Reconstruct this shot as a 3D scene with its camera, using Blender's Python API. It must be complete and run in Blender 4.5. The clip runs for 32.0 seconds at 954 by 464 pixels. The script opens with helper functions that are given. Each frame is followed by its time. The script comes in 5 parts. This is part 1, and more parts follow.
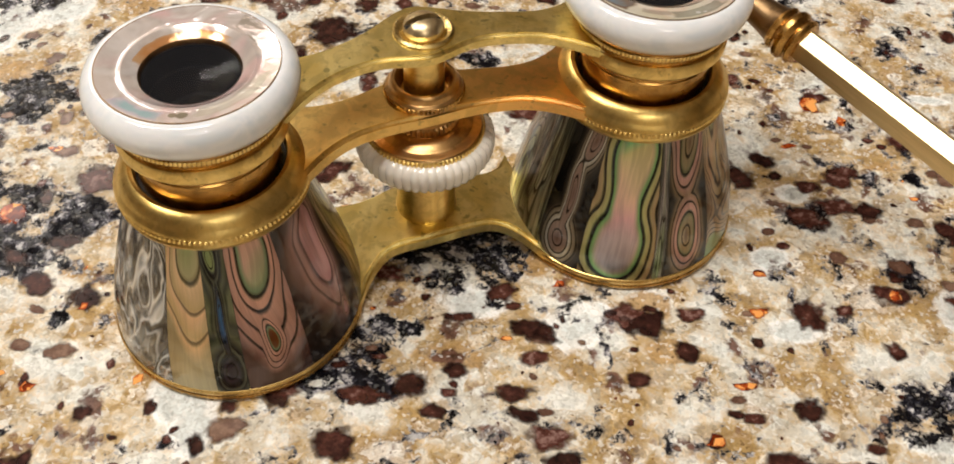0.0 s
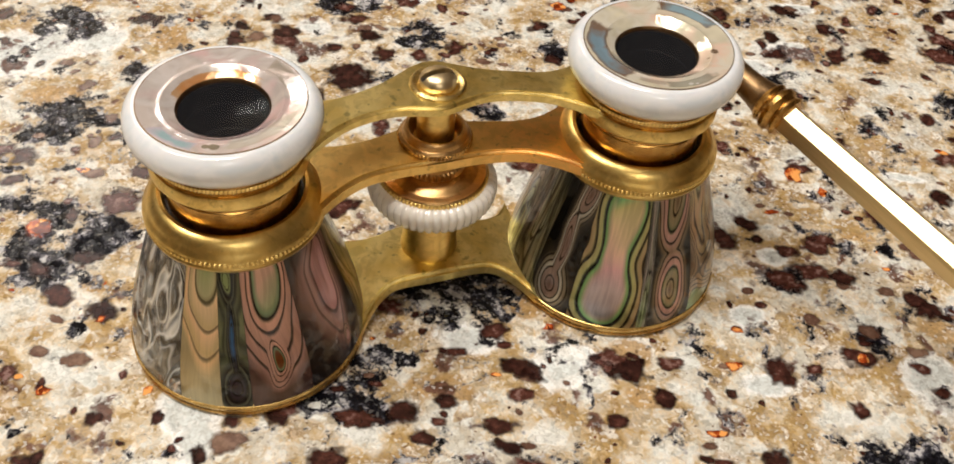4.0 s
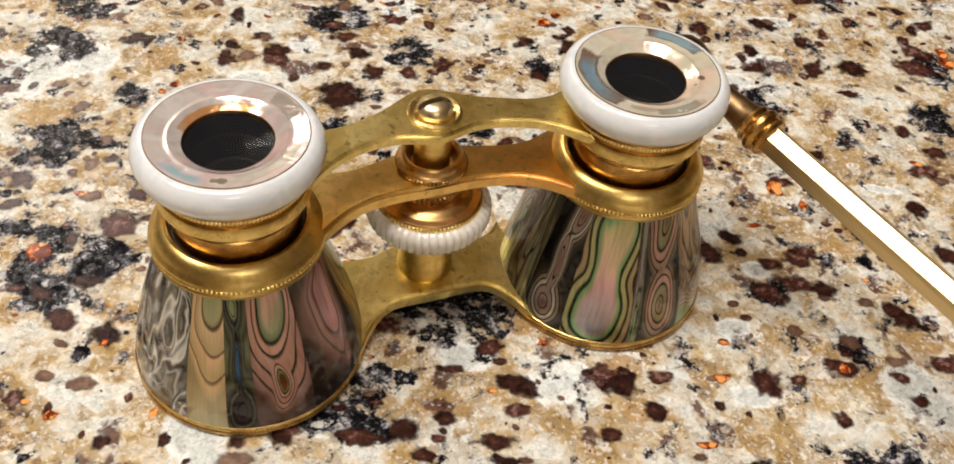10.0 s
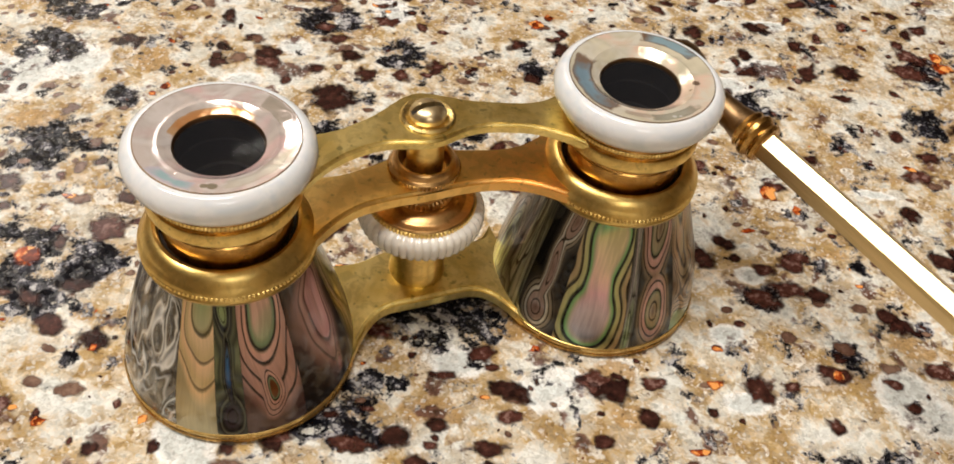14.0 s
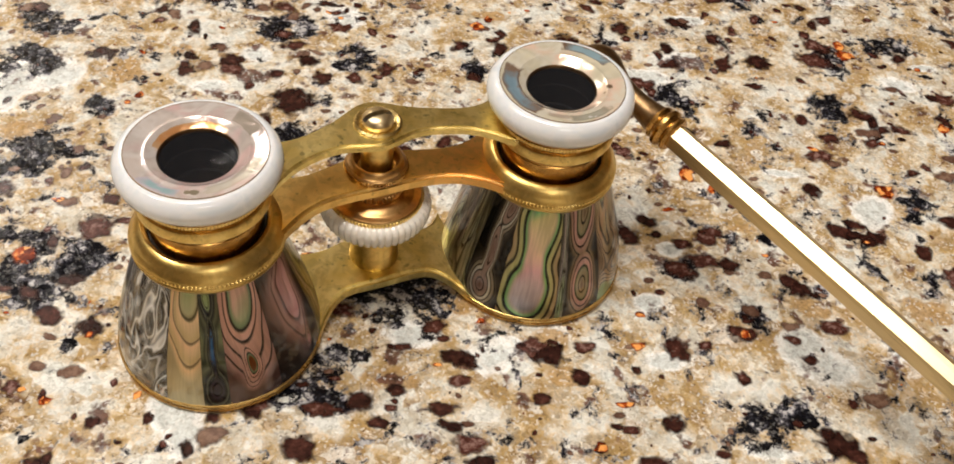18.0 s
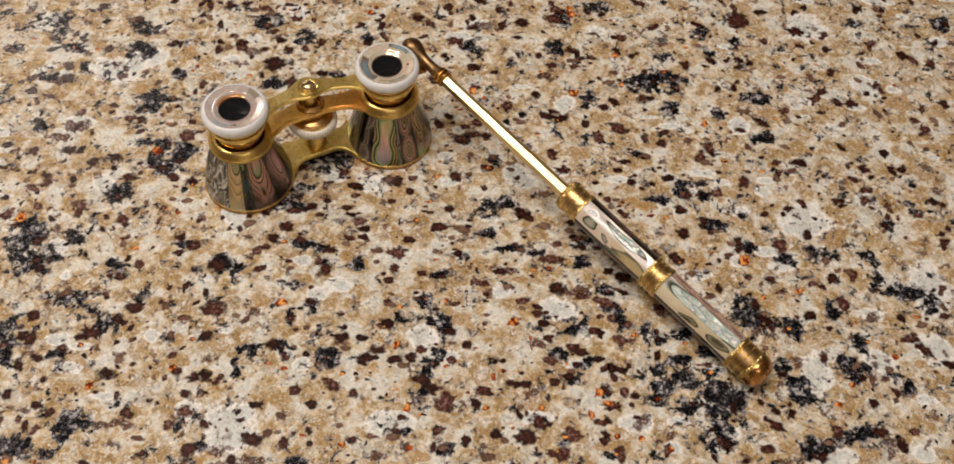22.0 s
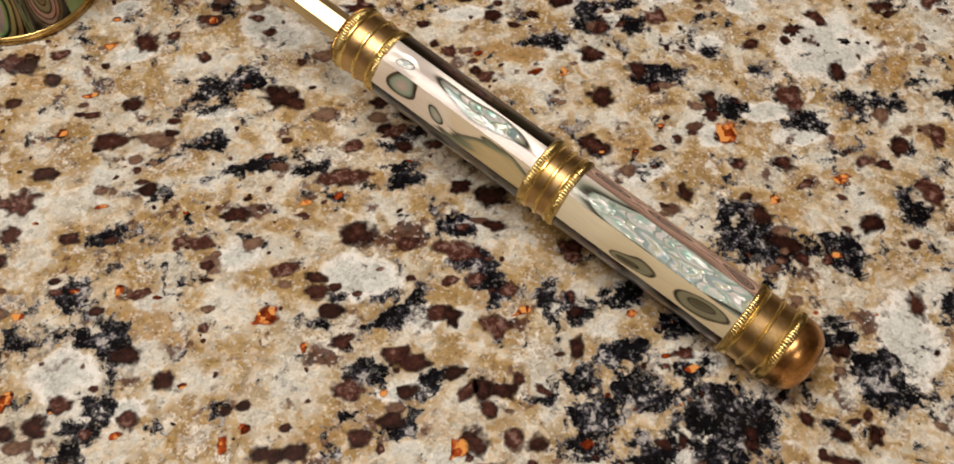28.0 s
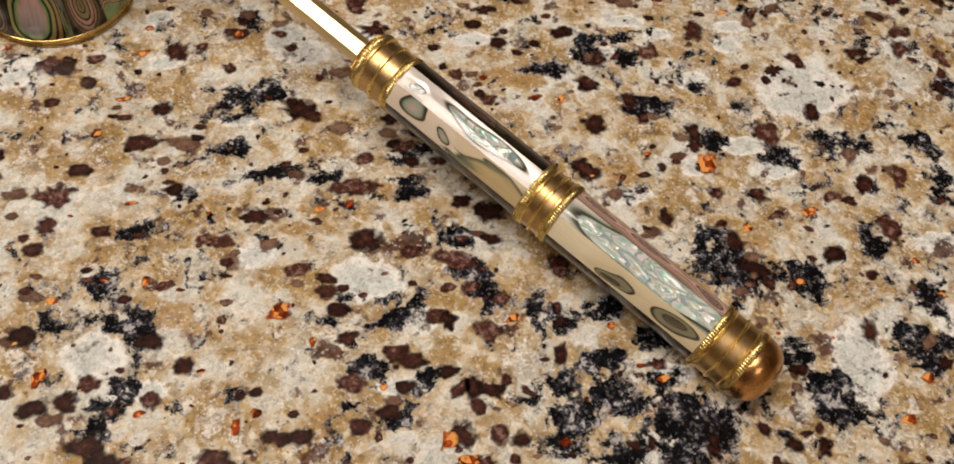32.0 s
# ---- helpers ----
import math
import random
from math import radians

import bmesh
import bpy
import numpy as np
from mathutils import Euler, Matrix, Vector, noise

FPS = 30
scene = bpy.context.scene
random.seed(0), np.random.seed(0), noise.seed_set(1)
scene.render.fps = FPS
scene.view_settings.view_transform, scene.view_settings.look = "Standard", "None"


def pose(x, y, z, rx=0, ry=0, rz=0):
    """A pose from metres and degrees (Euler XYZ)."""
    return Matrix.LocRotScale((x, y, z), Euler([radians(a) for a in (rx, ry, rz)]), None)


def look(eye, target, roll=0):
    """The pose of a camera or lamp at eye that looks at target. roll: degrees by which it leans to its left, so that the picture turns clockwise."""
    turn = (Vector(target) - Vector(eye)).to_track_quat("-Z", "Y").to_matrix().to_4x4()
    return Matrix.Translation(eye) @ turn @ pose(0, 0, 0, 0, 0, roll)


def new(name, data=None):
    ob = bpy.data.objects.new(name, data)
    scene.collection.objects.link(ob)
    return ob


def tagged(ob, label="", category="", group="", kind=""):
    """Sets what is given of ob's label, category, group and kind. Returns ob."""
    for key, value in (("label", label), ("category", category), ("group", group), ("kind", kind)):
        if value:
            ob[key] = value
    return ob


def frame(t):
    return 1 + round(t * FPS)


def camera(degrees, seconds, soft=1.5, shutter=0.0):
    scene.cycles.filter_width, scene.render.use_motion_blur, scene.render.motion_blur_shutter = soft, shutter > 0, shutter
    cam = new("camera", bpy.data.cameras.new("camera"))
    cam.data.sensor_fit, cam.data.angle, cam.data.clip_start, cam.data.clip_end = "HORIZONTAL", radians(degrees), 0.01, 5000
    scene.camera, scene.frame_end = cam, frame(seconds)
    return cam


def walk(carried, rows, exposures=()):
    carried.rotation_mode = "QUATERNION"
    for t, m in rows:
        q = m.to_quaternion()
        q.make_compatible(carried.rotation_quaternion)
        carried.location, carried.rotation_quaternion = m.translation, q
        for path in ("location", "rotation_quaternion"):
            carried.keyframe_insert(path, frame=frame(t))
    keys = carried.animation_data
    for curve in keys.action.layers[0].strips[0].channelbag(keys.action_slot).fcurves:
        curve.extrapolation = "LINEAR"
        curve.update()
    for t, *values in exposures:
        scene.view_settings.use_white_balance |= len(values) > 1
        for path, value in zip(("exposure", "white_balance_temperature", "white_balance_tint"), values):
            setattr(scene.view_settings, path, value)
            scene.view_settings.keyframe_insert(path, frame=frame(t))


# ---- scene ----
cam = camera(50.00, 32.0, soft=1.75)
PATH = [
    (0, (-0.03370, -0.10247, 0.12553), (0.01897, 0.03168, -0.03631), 2.29),
    (0.5, (-0.03557, -0.10524, 0.12328), (0.01225, 0.03435, -0.03543), 3.93),
    (1, (-0.03710, -0.10937, 0.13059), (0.01447, 0.03423, -0.02330), 5.29),
    (1.5, (-0.03695, -0.11031, 0.13083), (0.01641, 0.03420, -0.02158), 5.66),
    (2, (-0.03772, -0.10926, 0.13228), (0.01679, 0.03392, -0.02099), 5.57),
    (2.5, (-0.03752, -0.10989, 0.13182), (0.01746, 0.03261, -0.02191), 5.93),
    (3, (-0.03830, -0.10909, 0.13278), (0.01770, 0.03206, -0.02182), 6.50),
    (3.5, (-0.03763, -0.10970, 0.13261), (0.01806, 0.03137, -0.02217), 6.15),
    (5.5, (-0.03721, -0.10916, 0.13338), (0.02074, 0.03089, -0.02149), 6.80),
    (6, (-0.03809, -0.10911, 0.13494), (0.02061, 0.02991, -0.02059), 7.04),
    (6.5, (-0.03825, -0.10989, 0.13514), (0.02088, 0.02848, -0.02078), 7.07),
    (7, (-0.03911, -0.10970, 0.13616), (0.02102, 0.02838, -0.01965), 7.20),
    (7.5, (-0.03904, -0.10976, 0.13612), (0.02087, 0.02738, -0.02061), 7.07),
    (8, (-0.03939, -0.10982, 0.13634), (0.02153, 0.02769, -0.01967), 7.40),
    (8.5, (-0.03917, -0.10982, 0.13630), (0.02223, 0.02769, -0.01952), 7.47),
    (9, (-0.03911, -0.10932, 0.13633), (0.02189, 0.02790, -0.01991), 7.36),
    (9.5, (-0.03976, -0.10878, 0.13702), (0.02124, 0.02875, -0.01895), 7.03),
    (10, (-0.04112, -0.10832, 0.13891), (0.01984, 0.02981, -0.01654), 6.98),
    (10.5, (-0.04026, -0.10863, 0.13829), (0.02170, 0.02965, -0.01662), 7.13),
    (11, (-0.04077, -0.10802, 0.13851), (0.02159, 0.03003, -0.01646), 7.50),
    (11.5, (-0.04084, -0.10800, 0.13874), (0.02158, 0.03003, -0.01622), 7.46),
    (12, (-0.04126, -0.10779, 0.13853), (0.02154, 0.02978, -0.01668), 7.52),
    (12.5, (-0.04125, -0.10720, 0.13857), (0.02186, 0.03061, -0.01631), 7.96),
    (13, (-0.04095, -0.10748, 0.13873), (0.02239, 0.03061, -0.01579), 8.02),
    (13.5, (-0.04101, -0.10703, 0.13833), (0.02224, 0.03049, -0.01674), 7.96),
    (14, (-0.04080, -0.10690, 0.13857), (0.02182, 0.03070, -0.01668), 7.66),
    (14.5, (-0.04101, -0.10742, 0.13836), (0.02146, 0.03021, -0.01693), 7.41),
    (16.5, (-0.04072, -0.10743, 0.13816), (0.02315, 0.02967, -0.01703), 7.72),
    (17, (-0.04102, -0.10681, 0.13828), (0.02239, 0.03118, -0.01631), 8.23),
    (17.5, (-0.04100, -0.10828, 0.13832), (0.02214, 0.02921, -0.01682), 7.64),
    (18, (-0.04474, -0.12144, 0.15742), (0.02418, 0.00988, -0.00058), 8.01),
    (18.5, (-0.05326, -0.14512, 0.19596), (0.02436, -0.03314, 0.02745), 11.95),
    (19, (-0.05460, -0.18319, 0.24356), (0.01470, -0.07218, 0.07083), 8.49),
    (19.5, (-0.05786, -0.21329, 0.26710), (0.00545, -0.10341, 0.09138), 6.72),
    (20, (-0.06621, -0.24115, 0.30459), (-0.00293, -0.13516, 0.12649), 7.12),
    (20.5, (-0.06818, -0.26232, 0.33433), (-0.00559, -0.15551, 0.15647), 6.86),
    (21, (-0.06806, -0.27379, 0.34558), (-0.00830, -0.16341, 0.16894), 5.41),
    (21.5, (-0.06858, -0.27685, 0.34701), (-0.00929, -0.16713, 0.16979), 5.38),
    (22, (-0.06516, -0.27619, 0.34869), (-0.00796, -0.16643, 0.17081), 4.60),
    (22.5, (-0.06768, -0.27471, 0.34695), (-0.01072, -0.16543, 0.16869), 4.59),
    (23, (-0.06848, -0.27663, 0.35023), (-0.01052, -0.16711, 0.17245), 4.72),
    (23.5, (-0.06847, -0.28025, 0.35015), (-0.01123, -0.16992, 0.17264), 4.37),
    (24, (-0.06295, -0.27492, 0.34688), (-0.00447, -0.16621, 0.16877), 4.83),
    (24.5, (-0.05564, -0.26964, 0.34103), (0.00346, -0.16403, 0.16126), 5.14),
    (25, (-0.05102, -0.26676, 0.33663), (0.00734, -0.16153, 0.15641), 4.88),
    (25.5, (-0.04301, -0.26258, 0.32699), (0.01742, -0.15787, 0.14715), 4.94),
    (26, (-0.02064, -0.24473, 0.27930), (0.04104, -0.14578, 0.09665), 4.92),
    (26.5, (0.00638, -0.21741, 0.21612), (0.07007, -0.11811, 0.03435), 3.37),
    (28.5, (0.02490, -0.19933, 0.16565), (0.09300, -0.10184, -0.01550), 3.54),
    (29, (0.02481, -0.19992, 0.16689), (0.09361, -0.10285, -0.01423), 4.57),
    (29.5, (0.02484, -0.20063, 0.16734), (0.09417, -0.10354, -0.01356), 4.69),
    (30, (0.02377, -0.20099, 0.16802), (0.09423, -0.10400, -0.01250), 5.13),
    (30.5, (0.02365, -0.20068, 0.16929), (0.09417, -0.10442, -0.01159), 5.65),
    (31, (0.02497, -0.20431, 0.16927), (0.09606, -0.10641, -0.01052), 5.36),
    (31.5, (0.02376, -0.20466, 0.17037), (0.09597, -0.10727, -0.00924), 6.32),
    (32, (0.01804, -0.20459, 0.18350), (0.08715, -0.10843, 0.00201), 7.03),
]
walk(cam, [(t, look(eye, target, roll)) for t, eye, target, roll in PATH], exposures=[(0, 0.24, 6650, 11), (17.5, 0.26, 6650, 11), (18, 0.24, 6700, 11.5), (19, -0.17, 6900, 14), (20, -0.19, 7000, 16), (25.5, -0.19, 7000, 16), (28.5, -0.13, 7050, 13.5), (32, -0.13, 7100, 15)])

# ---------------------------------------------------------------- light
world = bpy.data.worlds.new("room_air")
scene.world = world
world.use_nodes = True
world.node_tree.nodes["Background"].inputs[0].default_value = (1.0, 0.86, 0.7, 1)
world.node_tree.nodes["Background"].inputs[1].default_value = 0.035


def lamp_or_fill(x, y, size, watts, colour):
    data = bpy.data.lights.new("lamp_or_fill", "AREA")
    data.shape, data.size, data.energy, data.color = "DISK", size, watts, colour
    ob = new("lamp_or_fill", data)
    ob.matrix_basis = look((x, y, 1.46), (x, y, 0))
    return ob


WARM = (1.0, 0.955, 0.90)
# unseen fill at the back, added for the bridges to reflect
lamp_or_fill(-0.35, 1.80, 0.60, 6.5, WARM)
lamp_or_fill(-0.17, 0.0, 0.50, 9.5, WARM)
lamp_or_fill(-0.72, 0.30, 0.36, 8.5, WARM)
# unseen fill on the south side, added to brighten the brass fronts
lamp_or_fill(-0.2, -1.4, 0.60, 4.9, WARM)

# ---------------------------------------------------------------- node helpers


def material(name):
    m = bpy.data.materials.new(name)
    m.use_nodes = True
    t = m.node_tree
    return m, t, t.nodes["Principled BSDF"]


def node(t, kind, ins=None, operation="", feature=""):
    n = t.nodes.new(kind)
    if operation:
        n.operation = operation
    if feature:
        n.feature = feature
    for k, v in (ins or {}).items():
        if isinstance(v, bpy.types.NodeSocket):
            t.links.new(v, n.inputs[k])
        else:
            n.inputs[k].default_value = v
    return n


def ramp(t, fac, stops, mode="LINEAR"):
    n = t.nodes.new("ShaderNodeValToRGB")
    n.color_ramp.interpolation = mode
    e = n.color_ramp.elements
    while len(e) < len(stops):
        e.new(0.5)
    for s, (p, c) in zip(e, stops):
        s.position, s.color = p, (*c, 1) if len(c) == 3 else c
    t.links.new(fac, n.inputs[0])
    return n.outputs[0]


def mix(t, fac, a, b, how="MIX"):
    n = t.nodes.new("ShaderNodeMix")
    n.data_type, n.blend_type = "RGBA", how
    for k, v in ((0, fac), (6, a), (7, b)):
        if isinstance(v, bpy.types.NodeSocket):
            t.links.new(v, n.inputs[k])
        else:
            n.inputs[k].default_value = (*v, 1) if isinstance(v, tuple) else v
    return n.outputs[2]


def calc(t, op, a, b=0.0):
    n = t.nodes.new("ShaderNodeMath")
    n.operation = op
    for k, v in ((0, a), (1, b)):
        if isinstance(v, bpy.types.NodeSocket):
            t.links.new(v, n.inputs[k])
        else:
            n.inputs[k].default_value = v
    return n.outputs[0]


def coords(t, kind="Object", scale=(1, 1, 1)):
    c = t.nodes.new("ShaderNodeTexCoord")
    m = node(t, "ShaderNodeMapping", {"Vector": c.outputs[kind], "Scale": scale})
    return m.outputs[0]


def noise_tex(t, vec, scale, detail=4, rough=0.55, distort=0.0):
    return node(t, "ShaderNodeTexNoise", {"Vector": vec, "Scale": scale, "Detail": detail, "Roughness": rough, "Distortion": distort})


def bump(t, height, strength, distance, out):
    n = node(t, "ShaderNodeBump", {"Height": height, "Strength": strength, "Distance": distance})
    t.links.new(n.outputs[0], out)


# ---------------------------------------------------------------- materials
def stone_matrix():
    """Resin-bound stone: ochre, cream and grey-white pebbles run softly into one another, with milky lumps, brown clouds and drifts of black crystals where the worktop's own fields put them."""
    m, t, b = material("engineered_stone")
    v = coords(t)

    def warped(scale, detail, amount, vec=v):
        n = noise_tex(t, vec, scale, detail, 0.5)
        n = node(t, "ShaderNodeVectorMath", {0: n.outputs[1], 1: (-0.5, -0.5, -0.5)}, operation="ADD").outputs[0]
        n = node(t, "ShaderNodeVectorMath", {0: n, 1: (amount, amount, 0.0)}, operation="MULTIPLY").outputs[0]
        return node(t, "ShaderNodeVectorMath", {0: vec, 1: n}, operation="ADD").outputs[0]

    vv = warped(260, 2, 0.0042)
    vf = warped(900, 1, 0.0011)

    def cloud(scale, detail, rough, place, vec=v):
        return noise_tex(t, node(t, "ShaderNodeMapping", {"Vector": vec, "Location": place}).outputs[0], scale, detail, rough).outputs[0]

    def cells(scale, vec, soft=0.0):
        n = node(t, "ShaderNodeTexVoronoi", {"Vector": vec, "Scale": scale, "Randomness": 1.0}, feature="SMOOTH_F1" if soft else "F1")
        if soft:
            n.inputs["Smoothness"].default_value = soft
        return node(t, "ShaderNodeSeparateColor", {0: n.outputs["Color"]}).outputs

    def swing(value, amount):
        return calc(t, "MULTIPLY", calc(t, "SUBTRACT", value, 0.5), amount)

    def total(*values):
        out = values[0]
        for value in values[1:]:
            out = calc(t, "ADD", out, value)
        return out

    def gate(value, lo, hi, top=1.0):
        return ramp(t, value, [(lo, (0, 0, 0)), (hi, (top, top, top))], "EASE")

    pebble = cells(360, vv, 0.3)
    lump = cells(150, vv, 0.3)
    grain = cells(760, vf)
    salt = cells(2300, vf)
    wide = cloud(42, 3, 0.55, (1, 2, 0))
    broad = cloud(105, 3, 0.5, (4, 1, 0))
    mid = cloud(140, 2.5, 0.5, (3, 7, 1), vv)
    mid2 = cloud(150, 2.5, 0.5, (8, 3, 2), vv)
    vein = calc(t, "ABSOLUTE", swing(cloud(48, 3, 0.5, (5, 9, 4), vv), 9.0))
    tiny = cloud(620, 3, 0.6, (0, 0, 0))
    fine = cloud(1900, 2, 0.6, (0, 0, 0))

    # soft clouds of ochre, cream and grey-white resin
    mist = total(swing(cloud(70, 2, 0.5, (7, 4, 2), vv), 2.0), swing(broad, 2.0), swing(tiny, 0.14), swing(grain[2], 0.12), swing(salt[1], 0.16), 0.44)
    c = ramp(t, mist, [(0.06, (0.73, 0.75, 0.70)), (0.28, (0.80, 0.785, 0.70)), (0.46, (0.73, 0.60, 0.41)), (0.60, (0.52, 0.35, 0.14)), (0.74, (0.42, 0.27, 0.105)), (0.92, (0.58, 0.43, 0.27))], "EASE")
    # pebbles of many tones in it
    tone = total(calc(t, "MULTIPLY", pebble[0], 0.50), calc(t, "MULTIPLY", lump[1], 0.52), swing(wide, 1.3), swing(broad, 1.4), swing(tiny, 0.22), swing(grain[0], 0.20), swing(salt[0], 0.16))
    stones = ramp(t, tone, [(0.06, (0.80, 0.80, 0.74)), (0.24, (0.92, 0.90, 0.83)), (0.38, (0.77, 0.67, 0.53)), (0.52, (0.62, 0.47, 0.28)), (0.63, (0.47, 0.315, 0.13)), (0.74, (0.40, 0.26, 0.125)), (0.83, (0.55, 0.41, 0.27)), (0.97, (0.92, 0.89, 0.82))])
    c = mix(t, ramp(t, total(pebble[1], swing(tiny, 0.8)), [(0.25, (0.30, 0.30, 0.30)), (0.75, (0.80, 0.80, 0.80))]), c, stones)
    # ochre lumps
    o = total(attribute(t, "ochre"), swing(mid2, 1.9), swing(tiny, 0.25))
    c = mix(t, gate(o, 0.46, 0.74, 0.85), c, ramp(t, tiny, [(0.30, (0.42, 0.25, 0.09)), (0.62, (0.56, 0.36, 0.16))]))
    # dark pinholes in the ochre
    pores = calc(t, "MULTIPLY", gate(cloud(1150, 1, 0.4, (2, 6, 3)), 0.64, 0.72, 0.75), calc(t, "MAXIMUM", gate(tone, 0.5, 0.62), gate(o, 0.46, 0.74)))
    c = mix(t, pores, c, (0.16, 0.09, 0.04))
    # milky lumps with a greyer heart
    w = total(attribute(t, "milky"), swing(mid, -1.8), swing(tiny, 0.3), swing(grain[1], 0.15))
    c = mix(t, gate(w, 0.34, 0.66, 0.95), c, ramp(t, total(w, swing(tiny, 0.5)), [(0.5, (0.98, 0.97, 0.93)), (0.8, (0.96, 0.97, 0.94)), (1.15, (0.74, 0.78, 0.76))]))
    # brown clouds
    k = total(attribute(t, "brown"), swing(mid2, -3.6), swing(tiny, 0.8), swing(grain[2], 0.25))
    c = mix(t, gate(k, 0.28, 0.66, 0.92), c, ramp(t, tiny, [(0.36, (0.045, 0.016, 0.012)), (0.64, (0.17, 0.075, 0.055))]))
    # drifts of black crystals, each crystal in or out as a whole, shot through with blue-grey ones
    d = total(attribute(t, "black"), swing(mid, 3.0), swing(wide, 1.7), swing(cloud(300, 2, 0.5, (3, 1, 8), vv), 2.4), swing(tiny, 1.1), swing(fine, 0.45), swing(grain[2], 0.22), swing(salt[2], 0.35), calc(t, "MULTIPLY", calc(t, "MAXIMUM", calc(t, "SUBTRACT", 0.30, vein), 0.0), 1.3))
    haze = gate(d, 0.16, 0.66, 0.72)
    c = mix(t, haze, c, ramp(t, total(grain[1], swing(fine, 0.8)), [(0.2, (0.17, 0.165, 0.17)), (0.6, (0.33, 0.32, 0.33)), (0.9, (0.60, 0.59, 0.57))]))
    core = gate(d, 0.38, 0.72, 0.995)
    frost = total(calc(t, "MULTIPLY", grain[0], 0.42), swing(fine, 0.45), swing(tiny, 1.5), swing(salt[1], 0.3), swing(cloud(210, 2, 0.5, (6, 2, 5), vv), 2.7), 0.22)
    crystal = ramp(t, frost, [(0.22, (0.003, 0.003, 0.005)), (0.50, (0.010, 0.010, 0.014)), (0.68, (0.030, 0.030, 0.040)), (0.84, (0.16, 0.155, 0.18)), (0.98, (0.52, 0.51, 0.51))])
    c = mix(t, core, c, crystal)
    # sugar-like grain of crushed quartz
    sugar = total(calc(t, "MULTIPLY", fine, 0.36), calc(t, "MULTIPLY", salt[0], 0.32), calc(t, "MULTIPLY", grain[1], 0.32))
    c = mix(t, 1.0, c, ramp(t, sugar, [(0.20, (0.66, 0.65, 0.63)), (0.40, (0.90, 0.89, 0.87)), (0.58, (1.04, 1.04, 1.04)), (0.76, (1.18, 1.19, 1.20))]), "MULTIPLY")
    # sparkle of the grains, painted into the colour as white specks
    c = mix(t, calc(t, "MULTIPLY", ramp(t, salt[2], [(0.0, (0, 0, 0)), (0.92, (0.45, 0.45, 0.45))], "CONSTANT"), calc(t, "SUBTRACT", 1.0, calc(t, "MULTIPLY", core, 0.8))), c, (0.95, 0.94, 0.90))
    t.links.new(c, b.inputs["Base Color"])
    t.links.new(ramp(t, tiny, [(0.3, (0.15, 0.15, 0.15)), (0.7, (0.28, 0.28, 0.28))]), b.inputs["Roughness"])
    # a few crystals lie open at the surface and sparkle
    t.links.new(ramp(t, salt[1], [(0.0, (0.14, 0.14, 0.14)), (0.95, (0.7, 0.7, 0.7))], "CONSTANT"), b.inputs["Specular IOR Level"])
    # every grain is polished at a slightly different slant, so a few of them glint
    facet = node(t, "ShaderNodeTexVoronoi", {"Vector": vf, "Scale": 1100}, feature="F1").outputs["Color"]
    slant = node(t, "ShaderNodeVectorMath", {0: facet, 1: (-0.5, -0.5, -0.5)}, operation="ADD").outputs[0]
    slant = node(t, "ShaderNodeVectorMath", {0: slant, 1: (0.22, 0.22, 0.0)}, operation="MULTIPLY").outputs[0]
    geo = t.nodes.new("ShaderNodeNewGeometry")
    up = node(t, "ShaderNodeVectorMath", {0: geo.outputs["Normal"], 1: slant}, operation="ADD").outputs[0]
    up = node(t, "ShaderNodeVectorMath", {0: up}, operation="NORMALIZE").outputs[0]
    t.links.new(up, b.inputs["Normal"])
    return m


def attribute(t, name):
    n = t.nodes.new("ShaderNodeAttribute")
    n.attribute_name = name
    return n.outputs[2]


